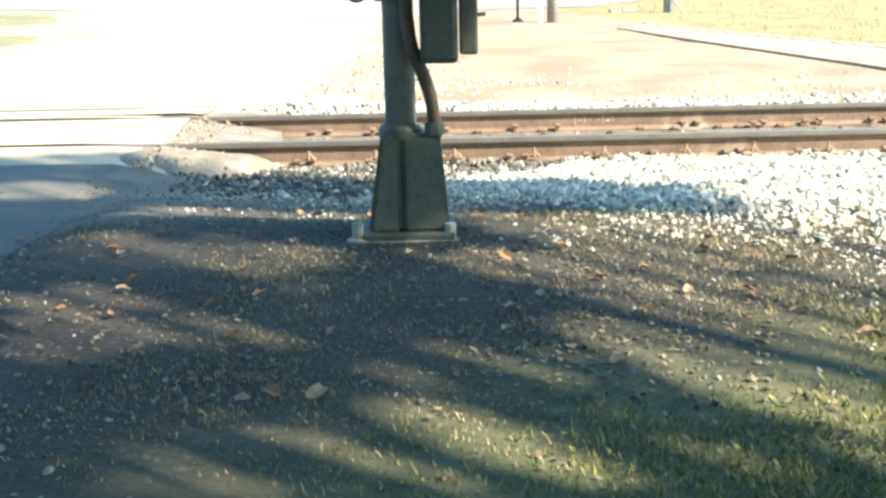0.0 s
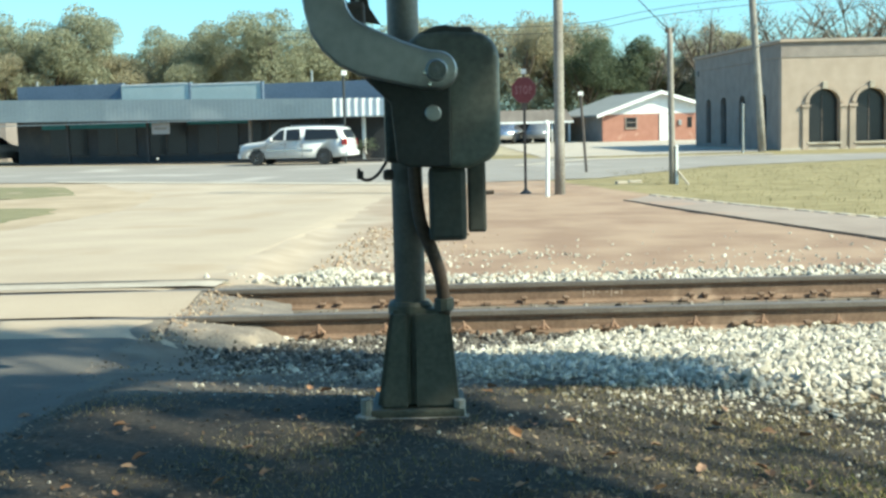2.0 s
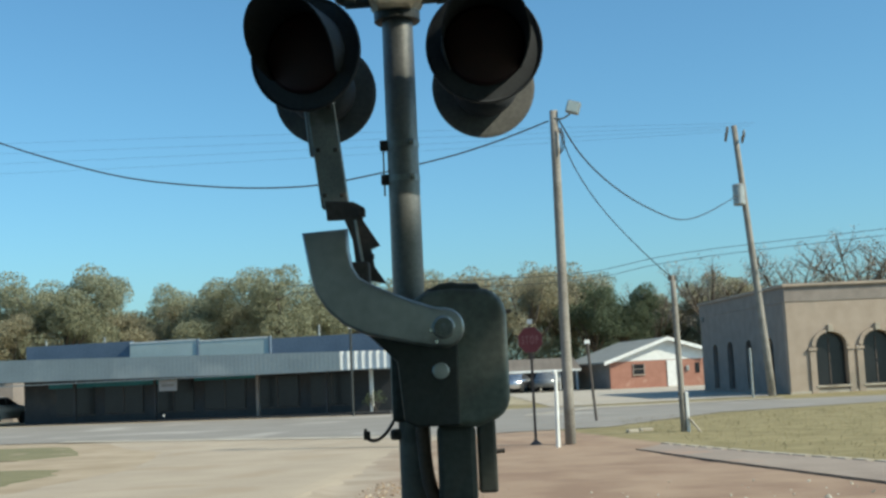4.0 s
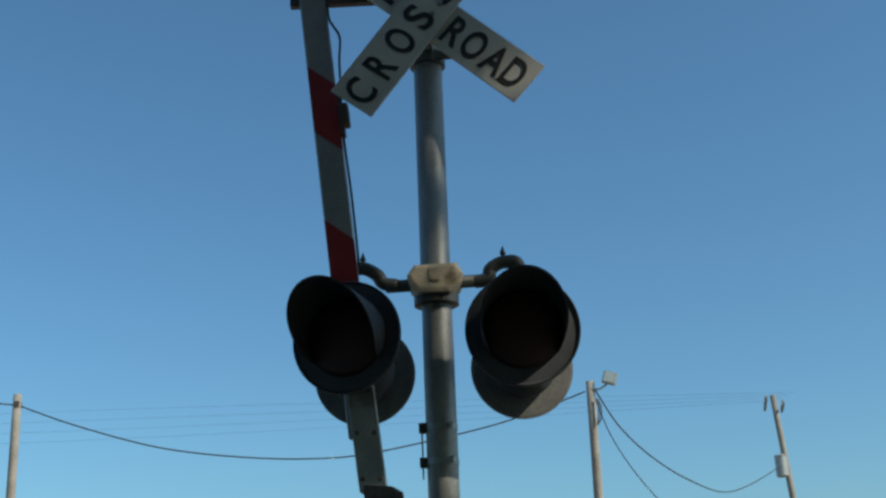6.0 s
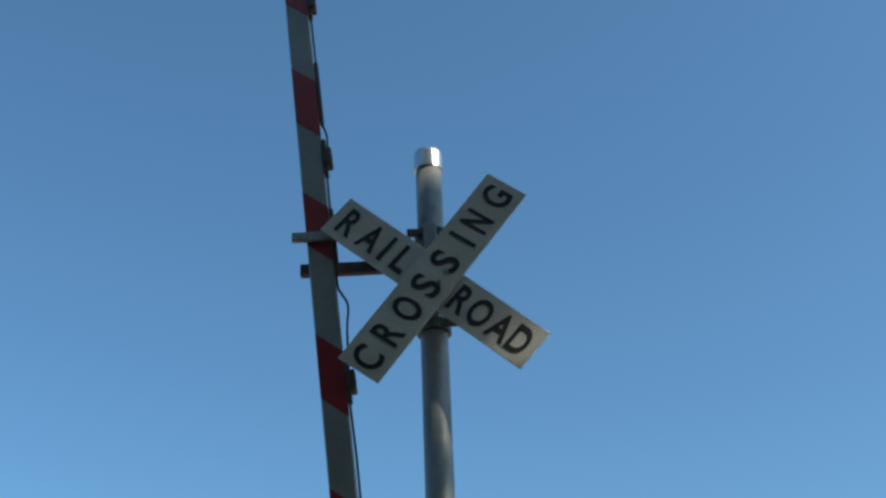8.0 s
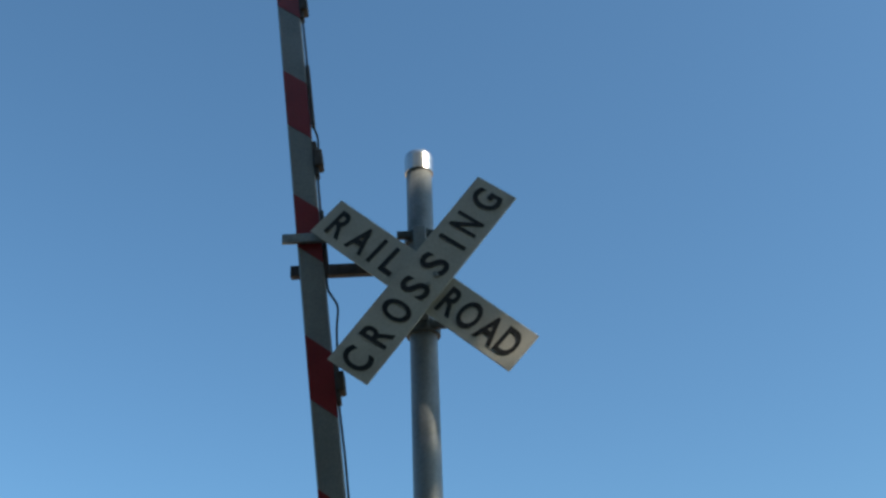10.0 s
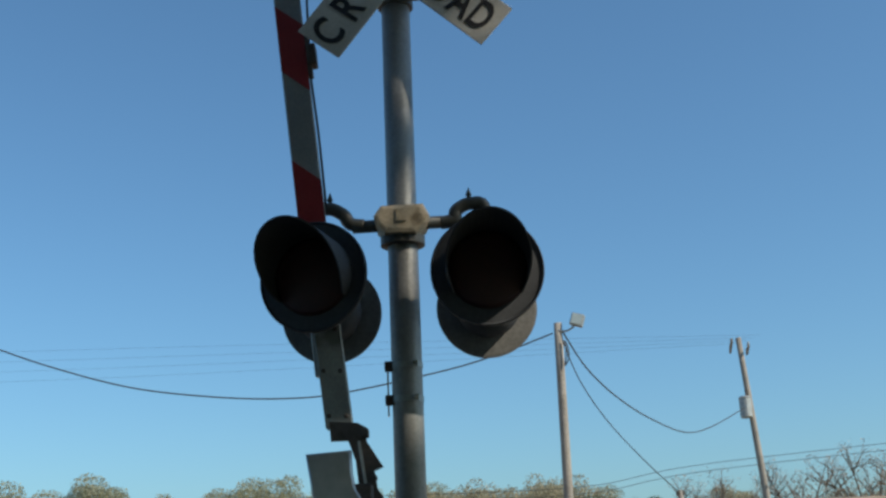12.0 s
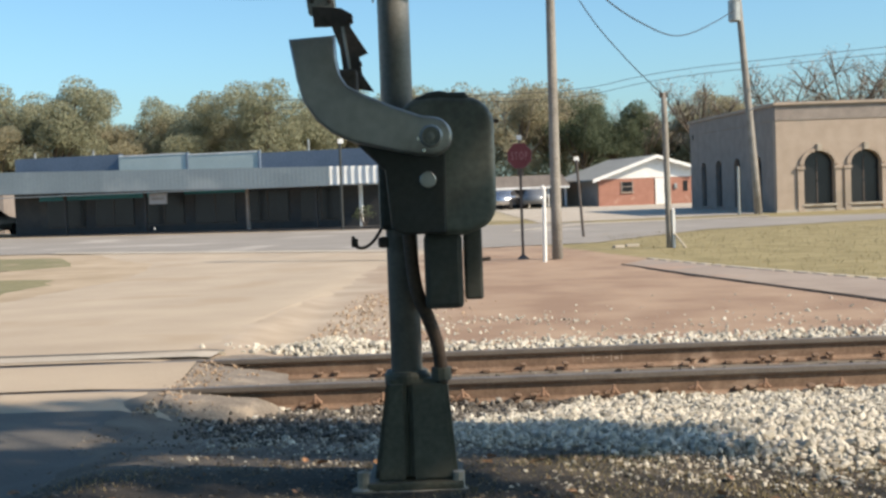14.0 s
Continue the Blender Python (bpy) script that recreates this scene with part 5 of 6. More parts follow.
def arcade_building():
    s = thing("arcade_building", "tan brick building with arched windows and flat cornice", "building", (16.15, 58.2, FAR_Z), 3.5)
    H, W = 5.25, 24.0
    ops = [(1.32 + 2.3 * k, 2.82 + 2.3 * k) for k in range(7)]
    part("front_wall", arch_wall(bmesh.new(), 0, W, -0.3, H - 0.85, 0, 0.4, ops, 2.25, 0.36), brick_tan, s, "tan brick front with arched openings")
    for a, b in ops:
        c, r = (a + b) / 2, (b - a) / 2
        w = part("arched_window", boxed(a - 0.05, b + 0.05, 0.3, 0.36, 0.36, 2.25 + r * 0.9), glass_dark, s, "dark arched window")
        part("window_bar", boxed(c - 0.03, c + 0.03, 0.27, 0.3, 0.36, 2.6), dark_metal, w)
        bm = bmesh.new()
        n = 12
        for k in range(n):
            t0, t1 = math.pi * k / n, math.pi * (k + 0.94) / n
            q = []
            for rr in (r, r + 0.2):
                for t in (t0, t1):
                    q.append((c - rr * math.cos(t), 2.25 + 0.85 * rr * math.sin(t)))
            vs = [[bm.verts.new((x, y, z)) for x, z in (q[0], q[1], q[3], q[2])] for y in (-0.10, 0.05)]
            bm.faces.new(vs[0])
            for j in range(4):
                bm.faces.new((vs[0][j], vs[1][j], vs[1][(j + 1) % 4], vs[0][(j + 1) % 4]))
        part("arch_moulding", bm, brick_tan, w)
        part("keystone", boxed(c - 0.12, c + 0.12, -0.16, 0.0, 2.25 + 0.85 * r, 2.25 + 0.85 * r + 0.34, 0.02), concrete, w)
        part("sill", boxed(a - 0.1, b + 0.1, -0.12, 0.3, 0.26, 0.36, 0.01), concrete, w)
        for x in (a - 0.32, b + 0.02):
            part("pilaster", boxed(x, x + 0.30, -0.09, 0.05, -0.3, 2.1, 0.01), brick_tan, w)
            part("capital", boxed(x - 0.05, x + 0.35, -0.14, 0.05, 2.02, 2.16, 0.01), brick_tan, w)
    # the side wall runs back in a darker brick that paints its shade, with tall narrow recesses
    L = 15.0
    bm = bmesh.new()
    arch_wall(bm, 0.4, L, -0.3, H - 0.85, 0, 0.35, [(2.2, 3.3), (5.6, 6.7), (9.0, 10.1), (12.0, 13.0)], 2.3, 0.2)
    side = moved(bm, Matrix.Translation((0, 0, 0)) @ Matrix(((0, -1, 0, 0.35), (1, 0, 0, 0), (0, 0, 1, 0), (0, 0, 0, 1))))
    bmesh.ops.recalc_face_normals(side, faces=side.faces)
    part("side_wall", side, shade_brick, s, "side wall with tall recesses, in brick toned brown for its shade")
    for y in (2.2, 5.6, 9.0, 12.0):
        part("side_window", boxed(0.24, 0.30, y, y + 1.1, 0.2, 2.9), glass_dark, s, "dark recessed window")
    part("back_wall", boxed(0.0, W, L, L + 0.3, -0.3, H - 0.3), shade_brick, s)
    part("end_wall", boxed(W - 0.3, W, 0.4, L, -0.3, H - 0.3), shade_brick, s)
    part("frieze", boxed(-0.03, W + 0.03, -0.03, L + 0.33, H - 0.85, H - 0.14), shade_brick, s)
    part("cornice", boxed(-0.14, W + 0.14, -0.16, L + 0.4, H - 0.14, H, 0.03), brick_tan, s, "projecting cornice")
    part("roof_slab", boxed(0.0, W, 0.0, L, H, H + 0.03), dark_wall, s)
    part("plinth", boxed(-0.05, W, -0.06, 0.0, -0.3, 0.12), concrete, s)
    part("wall_lamp", boxed(-0.14, -0.03, 14.5, 14.7, 4.1, 4.4, 0.02), galv, s)


arcade_building()


# ---- the brick house with its white gable, and the low carport beside it ----
def brick_house():
    s = thing("brick_house", "red brick house with white gable and grey shingle roof", "house", (12.3, 94, -0.32), 7)
    W, D, E = 7.6, 14.0, 2.02
    part("gable_wall", boxed(0, W - 0.2, 0, 0.25, -0.2, E), brick_red, s, "red brick gable wall")
    # left wall in the darker brick, its shade put into the colour
    part("side_wall", boxed(0, 0.25, 0.25, D, -0.2, E), shade_brick, s)
    part("side_wall", boxed(W - 0.45, W - 0.2, 0.25, D, -0.2, E), brick_red, s)
    part("back_wall", boxed(0.25, W - 0.45, D - 0.25, D, -0.2, E), brick_red, s)
    cx, top = 4.55, 3.62
    part("gable", plate([(-0.1, E), (W - 0.1, E), (W - 0.1, E + 0.62), (cx, top - 0.08)], -0.02, 0.2), white_paint, s, "white boarded gable")
    for p, q in (((-0.55, E - 0.16), (cx, top)), ((cx, top), (W + 0.35, E + 0.55))):
        t = 0.16
        pts = [(p[0], p[1]), (q[0], q[1]), (q[0], q[1] + t), (p[0], p[1] + t)]
        part("roof_slope", plate(pts, -0.45, D + 0.4), shingle, s, "grey shingle roof slope")
        part("barge_board", plate([(p[0], p[1] - 0.10), (q[0], q[1] - 0.10), (q[0], q[1] + t + 0.01), (p[0], p[1] + t + 0.01)], -0.5, -0.45), white_paint, s, "white barge board")
    d = part("door", boxed(4.5, 5.3, -0.06, 0.0, -0.05, 1.98), white_paint, s, "white door")
    part("door_handle", boxed(5.16, 5.24, -0.1, -0.06, 0.95, 1.0), galv, d)
    w = part("window", boxed(1.85, 2.65, -0.03, 0.0, 1.0, 1.75), glass_dark, s, "small window")
    part("window_frame", boxed(1.78, 1.86, -0.06, 0.0, 0.95, 1.8), shade_brick, w)
    part("window_frame", boxed(2.64, 2.72, -0.06, 0.0, 0.95, 1.8), shade_brick, w)
    part("window_frame", boxed(1.86, 2.64, -0.05, 0.0, 1.36, 1.42), shade_brick, w)
    part("window_sill", boxed(1.75, 2.75, -0.1, 0.0, 0.9, 0.97), concrete, w)
    part("window", boxed(6.75, 7.1, -0.03, 0.0, 0.9, 1.7), glass_dark, s, "small window")
    part("meter_box", boxed(6.0, 6.25, -0.12, 0.0, 1.1, 1.5, 0.02), galv, s)


brick_house()


def carport():
    s = thing("carport", "low carport with brown roof and pale posts", "carport", (4.0, 99, -0.3))
    part("roof", plate([(-0.6, 1.55), (6.6, 1.55), (6.6, 1.68), (6.0, 2.55), (-0.6, 2.55)], 0, 6), shade_brick, s, "brown shingle roof")
    part("fascia_board", boxed(-0.6, 6.6, -0.06, 0.0, 1.45, 1.62), white_paint, s)
    for x in (0.1, 1.6, 3.2, 4.8, 6.2):
        part("post", boxed(x, x + 0.14, 0.2, 0.34, -0.2, 1.55), white_paint, s)
    part("back_wall", boxed(-0.5, 6.5, 5.6, 5.8, -0.2, 1.6), dark_wall, s)


carport()


# ---- vehicles ----
def car_body(outline, half, material, name, parent, roof_z, waist_z):
    """A body from its side outline, drawn in over the waist."""
    bm = bmesh.new()
    rows = [[bm.verts.new((x, y * (1 - 0.20 * max(0, (z - waist_z) / (roof_z - waist_z))), z)) for x, z in outline] for y in (-half, half)]
    n = len(outline)
    for k in range(n):
        j = (k + 1) % n
        bm.faces.new((rows[0][k], rows[0][j], rows[1][j], rows[1][k]))
    bm.faces.new(rows[0][::-1])
    bm.faces.new(rows[1])
    bmesh.ops.recalc_face_normals(bm, faces=bm.faces)
    rim = [e for e in bm.edges if abs(abs(e.verts[0].co.y) - abs(e.verts[1].co.y)) < 0.2 and e.verts[0].co.y * e.verts[1].co.y > 0]
    bmesh.ops.bevel(bm, geom=rim, offset=0.05, segments=2, affect="EDGES")
    return part(name, bm, material, parent, "", True)


def wheel(parent, x, y, r):
    side = -1 if y < 0 else 1
    hub = part("wheel", moved(lathe([(r * 0.62, -0.12), (r * 0.94, -0.12), (r, -0.08), (r, 0.08), (r * 0.94, 0.12), (r * 0.62, 0.12)], "y", 28), pose(0, 0, 0)), rubber, parent, "black tyre with alloy rim")
    hub.location = (x, y, r)
    part("rim", lathe([(r * 0.64, 0.10), (r * 0.64, side * 0.05), (r * 0.5, side * 0.09), (r * 0.18, side * 0.10), (r * 0.02, side * 0.12)], "y", 20), chrome, hub)
    for k in range(6):
        part("spoke", moved(boxed(0.05, r * 0.58, side * 0.09 - 0.015, side * 0.09 + 0.03, -0.035, 0.035, 0.008, 1), Matrix.Rotation(radians(60 * k), 4, "Y")), chrome, hub)
    return hub


def big_suv():
    """A long estate-bodied car; x runs towards its nose."""
    s = thing("suv", "large white sport utility vehicle driving along the highway", "car", (23.9, 48.0, FAR_Z))
    side = [(-2.80, 0.50), (-2.84, 0.62), (-2.80, 1.10), (-2.74, 1.25), (-2.55, 1.72), (-2.40, 1.83), (-1.2, 1.90), (0.3, 1.88), (0.62, 1.82), (1.32, 1.28), (1.50, 1.20),
            (2.40, 1.10), (2.66, 1.02), (2.78, 0.80), (2.80, 0.52), (2.70, 0.36), (2.32, 0.34), (2.25, 0.62), (2.02, 0.82), (1.72, 0.82), (1.48, 0.60), (1.42, 0.34),
            (-1.22, 0.34), (-1.28, 0.62), (-1.50, 0.82), (-1.82, 0.82), (-2.04, 0.62), (-2.12, 0.36), (-2.70, 0.40)]
    body = car_body(side, 0.98, car_white, "body", s, 1.9, 1.15)
    for sgn in (-1, 1):
        def pane(name, pts, m=glass_dark, lab="dark tinted side window", off=0.012):
            bm = bmesh.new()
            vs = [bm.verts.new((x, sgn * (0.98 * (1 - 0.20 * max(0, (z - 1.15) / 0.75)) + off), z)) for x, z in pts]
            bm.faces.new(vs if sgn < 0 else vs[::-1])
            geo = bmesh.ops.extrude_face_region(bm, geom=bm.faces[:])
            for v in geo["geom"]:
                if isinstance(v, bmesh.types.BMVert):
                    v.co.y -= sgn * 0.03
            bmesh.ops.recalc_face_normals(bm, faces=bm.faces)
            return part(name, bm, m, s, lab)
        pane("side_window", [(0.42, 1.22), (1.18, 1.24), (0.62, 1.72), (0.40, 1.76)])
        pane("side_window", [(-0.46, 1.22), (0.30, 1.22), (0.28, 1.76), (-0.40, 1.78)])
        pane("side_window", [(-2.45, 1.26), (-0.66, 1.22), (-0.72, 1.77), (-2.28, 1.73)])
        pane("body_moulding", [(-1.1, 0.70), (1.3, 0.72), (1.3, 0.80), (-1.1, 0.78)], chrome, "pale body moulding", 0.02)
        pane("door_seam", [(0.345, 0.42), (0.36, 0.42), (0.36, 1.2), (0.345, 1.2)], dark_metal, "", 0.004)
        pane("door_seam", [(-0.56, 0.42), (-0.545, 0.42), (-0.545, 1.2), (-0.56, 1.2)], dark_metal, "", 0.004)
        pane("door_seam", [(1.40, 0.86), (1.415, 0.86), (1.30, 1.22), (1.285, 1.22)], dark_metal, "", 0.004)
        for x in (0.55, -0.36):
            part("door_handle", boxed(x - 0.1, x + 0.06, sgn * 0.98 - 0.02, sgn * 0.98 + 0.03, 1.02, 1.06, 0.008), chrome, s)
        part("mirror", boxed(1.0, 1.16, sgn * 1.0 - 0.1, sgn * 1.0 + 0.16, 1.2, 1.38, 0.03), car_white, s)
        part("tail_light", boxed(-2.845, -2.6, sgn * 0.80 - 0.06, sgn * 0.93 + 0.06, 0.95, 1.25, 0.02), tail_red, s, "red tail light")
        part("headlight", boxed(2.45, 2.76, sgn * 0.72 - 0.16, sgn * 0.80 + 0.14, 0.82, 1.02, 0.03), chrome, s, "clear headlight")
        part("roof_rail", tube([(-2.2, sgn * 0.70, 1.90), (0.1, sgn * 0.70, 1.95)], 0.022, 8), chrome, s)
        wheel(s, 1.87, sgn * 0.86, 0.39)
        wheel(s, -1.66, sgn * 0.86, 0.39)
    part("windscreen", moved(boxed(-0.40, 0.40, -0.72, 0.72, -0.012, 0.012), pose(0.985, 0, 1.57, 0, 37.8, 0)), glass_dark, s, "dark windscreen")
    part("rear_window", moved(boxed(-0.012, 0.012, -0.7, 0.7, -0.22, 0.22), pose(-2.66, 0, 1.50, 0, 22, 0)), glass_dark, s, "dark rear window")
    part("rear_bumper", boxed(-2.92, -2.72, -0.96, 0.96, 0.42, 0.66, 0.04), car_white, s)
    part("front_bumper", boxed(2.66, 2.88, -0.95, 0.95, 0.36, 0.62, 0.05), car_white, s)
    part("grille", boxed(2.70, 2.80, -0.5, 0.5, 0.68, 0.98, 0.02), chrome, s)
    part("number_plate", boxed(-2.86, -2.83, -0.17, 0.17, 0.78, 0.92), panel_pale, s)
    return s


suv = big_suv()
suv.scale = (0.89, 0.89, 0.89)


def small_car(at, turn, paint, label, name="parked_car", group="parked cars"):
    s = thing(name, label, "car", at, turn, group)
    side = [(-2.2, 0.35), (-2.25, 0.8), (-2.0, 0.98), (-1.5, 1.05), (-1.0, 1.42), (0.1, 1.45), (0.95, 1.02), (2.0, 0.88), (2.25, 0.7), (2.25, 0.35), (1.75, 0.3), (1.6, 0.6), (1.15, 0.6), (1.0, 0.28), (-1.0, 0.28), (-1.15, 0.6), (-1.6, 0.6), (-1.75, 0.3)]
    car_body(side, 0.88, paint, "body", s, 1.45, 0.98)
    for sgn in (-1, 1):
        for pts in (((-0.3, 1.02), (0.75, 1.02), (0.1, 1.38), (-0.28, 1.38)), ((-1.3, 1.04), (-0.38, 1.02), (-0.36, 1.38), (-0.95, 1.37))):
            bm = bmesh.new()
            bm.faces.new([bm.verts.new((x, sgn * (0.88 * (1 - 0.20 * max(0, (z - 0.98) / 0.47)) + 0.012), z)) for x, z in pts])
            part("side_window", bm, glass_dark, s)
        wheel(s, 1.38, sgn * 0.78, 0.32)
        wheel(s, -1.38, sgn * 0.78, 0.32)
    return s


small_car((5.2, 96.5, -0.33), 70, chrome, "silver car parked under the carport")
small_car((7.6, 96.5, -0.33), 82, car_grey, "dark grey car parked under the carport")
small_car((-24.6, 66, -0.28), 80, car_white, "silver-white car parked beside the shop")
red_car = small_car((-14, 56, FAR_Z), 158, car_red, "dark red car driving away along the highway", "red_car", "")
part("tail_light", boxed(-2.29, -2.2, -0.8, -0.5, 0.66, 0.82, 0.02), white_paint, red_car, "bright tail light")
part("tail_light", boxed(-2.29, -2.2, 0.5, 0.8, 0.66, 0.82, 0.02), white_paint, red_car, "bright tail light")
part("rear_window", moved(boxed(-0.30, 0.30, -0.66, 0.66, -0.012, 0.012), pose(-1.27, 0, 1.26, 0, -37, 0)), glass_dark, red_car, "dark rear window")
side_shed = thing("side_shed", "pale flat-roofed shed beyond the shop", "building", (-32, 72, -0.2))
part("shed_wall", boxed(0, 6.2, 0, 5, -0.3, 2.9), shade_brick, side_shed)
part("shed_roof", boxed(-0.4, 6.7, -0.5, 5.4, 2.9, 3.35, 0.03), concrete, side_shed, "pale flat roof edge")


# ---- trees ----
def leaf_cloud(rng, clumps, per, size, flat=0.75):
    """Small crossed leaves in clumps: arrays of corners and faces."""
    cos, n = [], 0
    for c, r in clumps:
        m = int(per * (r ** 2))
        d = rng.normal(size=(m, 3))
        d /= np.linalg.norm(d, axis=1)[:, None]
        p = np.array(c) + d * (r * rng.uniform(0.35, 1.05, (m, 1)) ** 0.6) * (1, 1, flat)
        u = rng.normal(size=(m, 3))
        u /= np.linalg.norm(u, axis=1)[:, None]
        v = np.cross(u, rng.normal(size=(m, 3)))
        v /= np.linalg.norm(v, axis=1)[:, None]
        s = size * rng.uniform(0.5, 1.3, (m, 1))
        cos.append(np.stack([p - u * s, p + v * s * 0.6, p + u * s, p - v * s * 0.6], 1).reshape(-1, 3))
        n += m
    return np.concatenate(cos), np.arange(4 * n).reshape(-1, 4)


def make_tree(name, label, height, width, leaves, mat_, seed, leaf=0.16, per=70, bare=False, at=(0, 0, 0)):
    rng = np.random.RandomState(seed)
    t = thing(name, label, "tree", at, 0, "background trees")
    trunk_h = height * (0.30 if not bare else 0.35)
    r0 = 0.028 * height
    bm = bmesh.new()
    add_tube(bm, [(0, 0, -0.3), (0.05 * r0, 0, trunk_h * 0.5), (0.3 * r0, 0.2 * r0, trunk_h), (0.6 * r0, 0, height * 0.62)], [r0 * 1.25, r0 * 0.95, r0 * 0.8, r0 * 0.3], 8)
    tips = []
    for k in range(11 if not bare else 16):
        a = 2.4 * k + rng.uniform(-0.4, 0.4)
        z0 = trunk_h * rng.uniform(0.75, 1.5)
        reach = width * 0.5 * rng.uniform(0.45, 0.95)
        z1 = min(height * 0.93, z0 + reach * rng.uniform(0.5, 1.5) + height * 0.12)
        p0, p2 = Vector((0.2 * r0, 0, z0)), Vector((reach * math.cos(a), reach * math.sin(a), z1))
        p1 = p0.lerp(p2, 0.5) + Vector((0, 0, -0.06 * reach))
        add_tube(bm, [p0, p1, p2], [r0 * 0.42, r0 * 0.26, r0 * 0.08], 6)
        tips.append(p2)
        for j in range(3 if not bare else 6):
            q = p1.lerp(p2, rng.uniform(0.1, 0.95))
            e = q + Vector((rng.uniform(-1, 1), rng.uniform(-1, 1), rng.uniform(0.2, 1.2))) * reach * 0.4
            add_tube(bm, [q, q.lerp(e, 0.5) + Vector((0, 0, 0.05)), e], [r0 * 0.16, r0 * 0.1, r0 * 0.03], 5)
            tips.append(e)
            if bare:
                for _ in range(3):
                    g = e + Vector((rng.uniform(-1, 1), rng.uniform(-1, 1), rng.uniform(0, 1.1))) * reach * 0.2
                    add_tube(bm, [q.lerp(e, rng.uniform(0.4, 1)), g], [r0 * 0.06, r0 * 0.02], 4)
                    tips.append(g)
    part("trunk", bm, bark, t, "rough brown trunk and limbs", True)
    clumps = []
    if not bare:
        for p in tips:
            clumps.append((p, width * rng.uniform(0.09, 0.17)))
        for k in range(14):
            a, r = rng.uniform(0, 6.28), width * 0.42 * math.sqrt(rng.uniform(0, 1))
            clumps.append(((r * math.cos(a), r * math.sin(a), trunk_h + (height - trunk_h) * rng.uniform(0.05, 0.92) * (1 - 0.5 * (r / (0.5 * width)) ** 2)), width * rng.uniform(0.10, 0.19)))
    else:
        for p in tips[::2]:
            clumps.append((p, width * rng.uniform(0.04, 0.09)))
    co, fs = leaf_cloud(rng, clumps, per, leaf)
    me = bpy.data.meshes.new("crown")
    me.from_pydata(co.tolist(), [], fs.tolist())
    me.materials.append(mat_)
    c = new("crown", me)
    c.parent = t
    tagged(c, "thinning autumn crown" if not bare else "almost bare twigs")
    return t


kinds = [make_tree("oak_tree", "broad oak with dull olive autumn crown", 12.5, 11, 0, leaf_mats[0], 1, 0.105, 330, False, (-46, 128, -0.4)),
         make_tree("oak_tree", "round tree with browning autumn leaves", 11.5, 10, 0, leaf_mats[1], 2, 0.10, 330, False, (-37, 132, -0.4)),
         make_tree("pine_tree", "dense dark green evergreen tree", 10.5, 8.5, 0, leaf_mats[2], 3, 0.10, 380, False, (17.5, 122, -0.4)),
         make_tree("bare_tree", "leafless grey tree with fine twigs", 12.5, 9.5, 0, leaf_mats[3], 4, 0.09, 30, True, (33, 118, -0.4)),
         make_tree("oak_tree", "tall thin tree with sparse tan leaves", 12.5, 7.5, 0, leaf_mats[1], 5, 0.10, 190, False, (8.0, 120, -0.4))]
kinds[4].scale = (1.15, 1.15, 1.17)
for k, x, y, s, turn in [(0, -38.5, 122, 1.04, 40), (1, -30.5, 126, 0.86, 90), (0, -25.5, 124, 0.93, 150), (1, -20, 128, 0.96, 200), (0, -15.5, 121, 0.98, 250), (1, -10.5, 126, 0.93, 10),
                         (0, -5.5, 130, 0.95, 70), (1, -1.2, 124, 1.0, 130), (4, 1.8, 127, 1.15, 30), (4, 11.6, 123, 1.12, 60), (4, -2.5, 125, 1.1, 200), (0, -50, 118, 0.9, 300), (1, -43, 120, 0.85, 190), (0, 12.2, 127, 0.88, 215), (4, 5.2, 131, 0.85, 100),
                         (3, 21.5, 126, 0.75, 60), (3, 26.5, 122, 0.9, 140), (1, 24.8, 134, 0.85, 80), (3, 38, 112, 0.98, 210), (3, 43.5, 119, 0.95, 280), (1, 31, 128, 0.95, 330), (1, 40, 126, 0.85, 15), (0, 29, 132, 0.8, 120),
                         (0, -33.5, 136, 0.85, 20), (0, -22, 138, 0.8, 260), (1, -13, 137, 0.85, 300), (0, 21, 136, 0.7, 45), (1, 46, 128, 0.9, 75), (0, 50, 122, 0.9, 170), (2, 14.4, 120, 0.93, 100), (2, 20.3, 128, 0.72, 10)]:
    c = copy_thing(kinds[k], pose(x, y, -0.4, 0, 0, turn))
    c.scale = (s * 1.03, s * 1.03, s * 1.05)


def brushwood():
    """The low dim undergrowth that closes the foot of the tree line."""
    rng = np.random.RandomState(9)
    clumps = [((x, 126 + 6 * rng.rand(), 0.6 + 2.6 * rng.rand()), 1.7 + 1.4 * rng.rand()) for x in np.arange(-80, 80, 1.5)]
    clumps += [((x, 134 + 5 * rng.rand(), 2.5 + 3.2 * rng.rand()), 2.2 + 1.5 * rng.rand()) for x in np.arange(-90, 90, 2.2)]
    co, fs = leaf_cloud(rng, clumps, 80, 0.17)
    me = bpy.data.meshes.new("undergrowth")
    me.from_pydata(co.tolist(), [], fs.tolist())
    me.materials.append(leaf_mats[0])
    tagged(new("undergrowth", me), "dense olive undergrowth below distant trees", "bushes", kind="stuff")


brushwood()


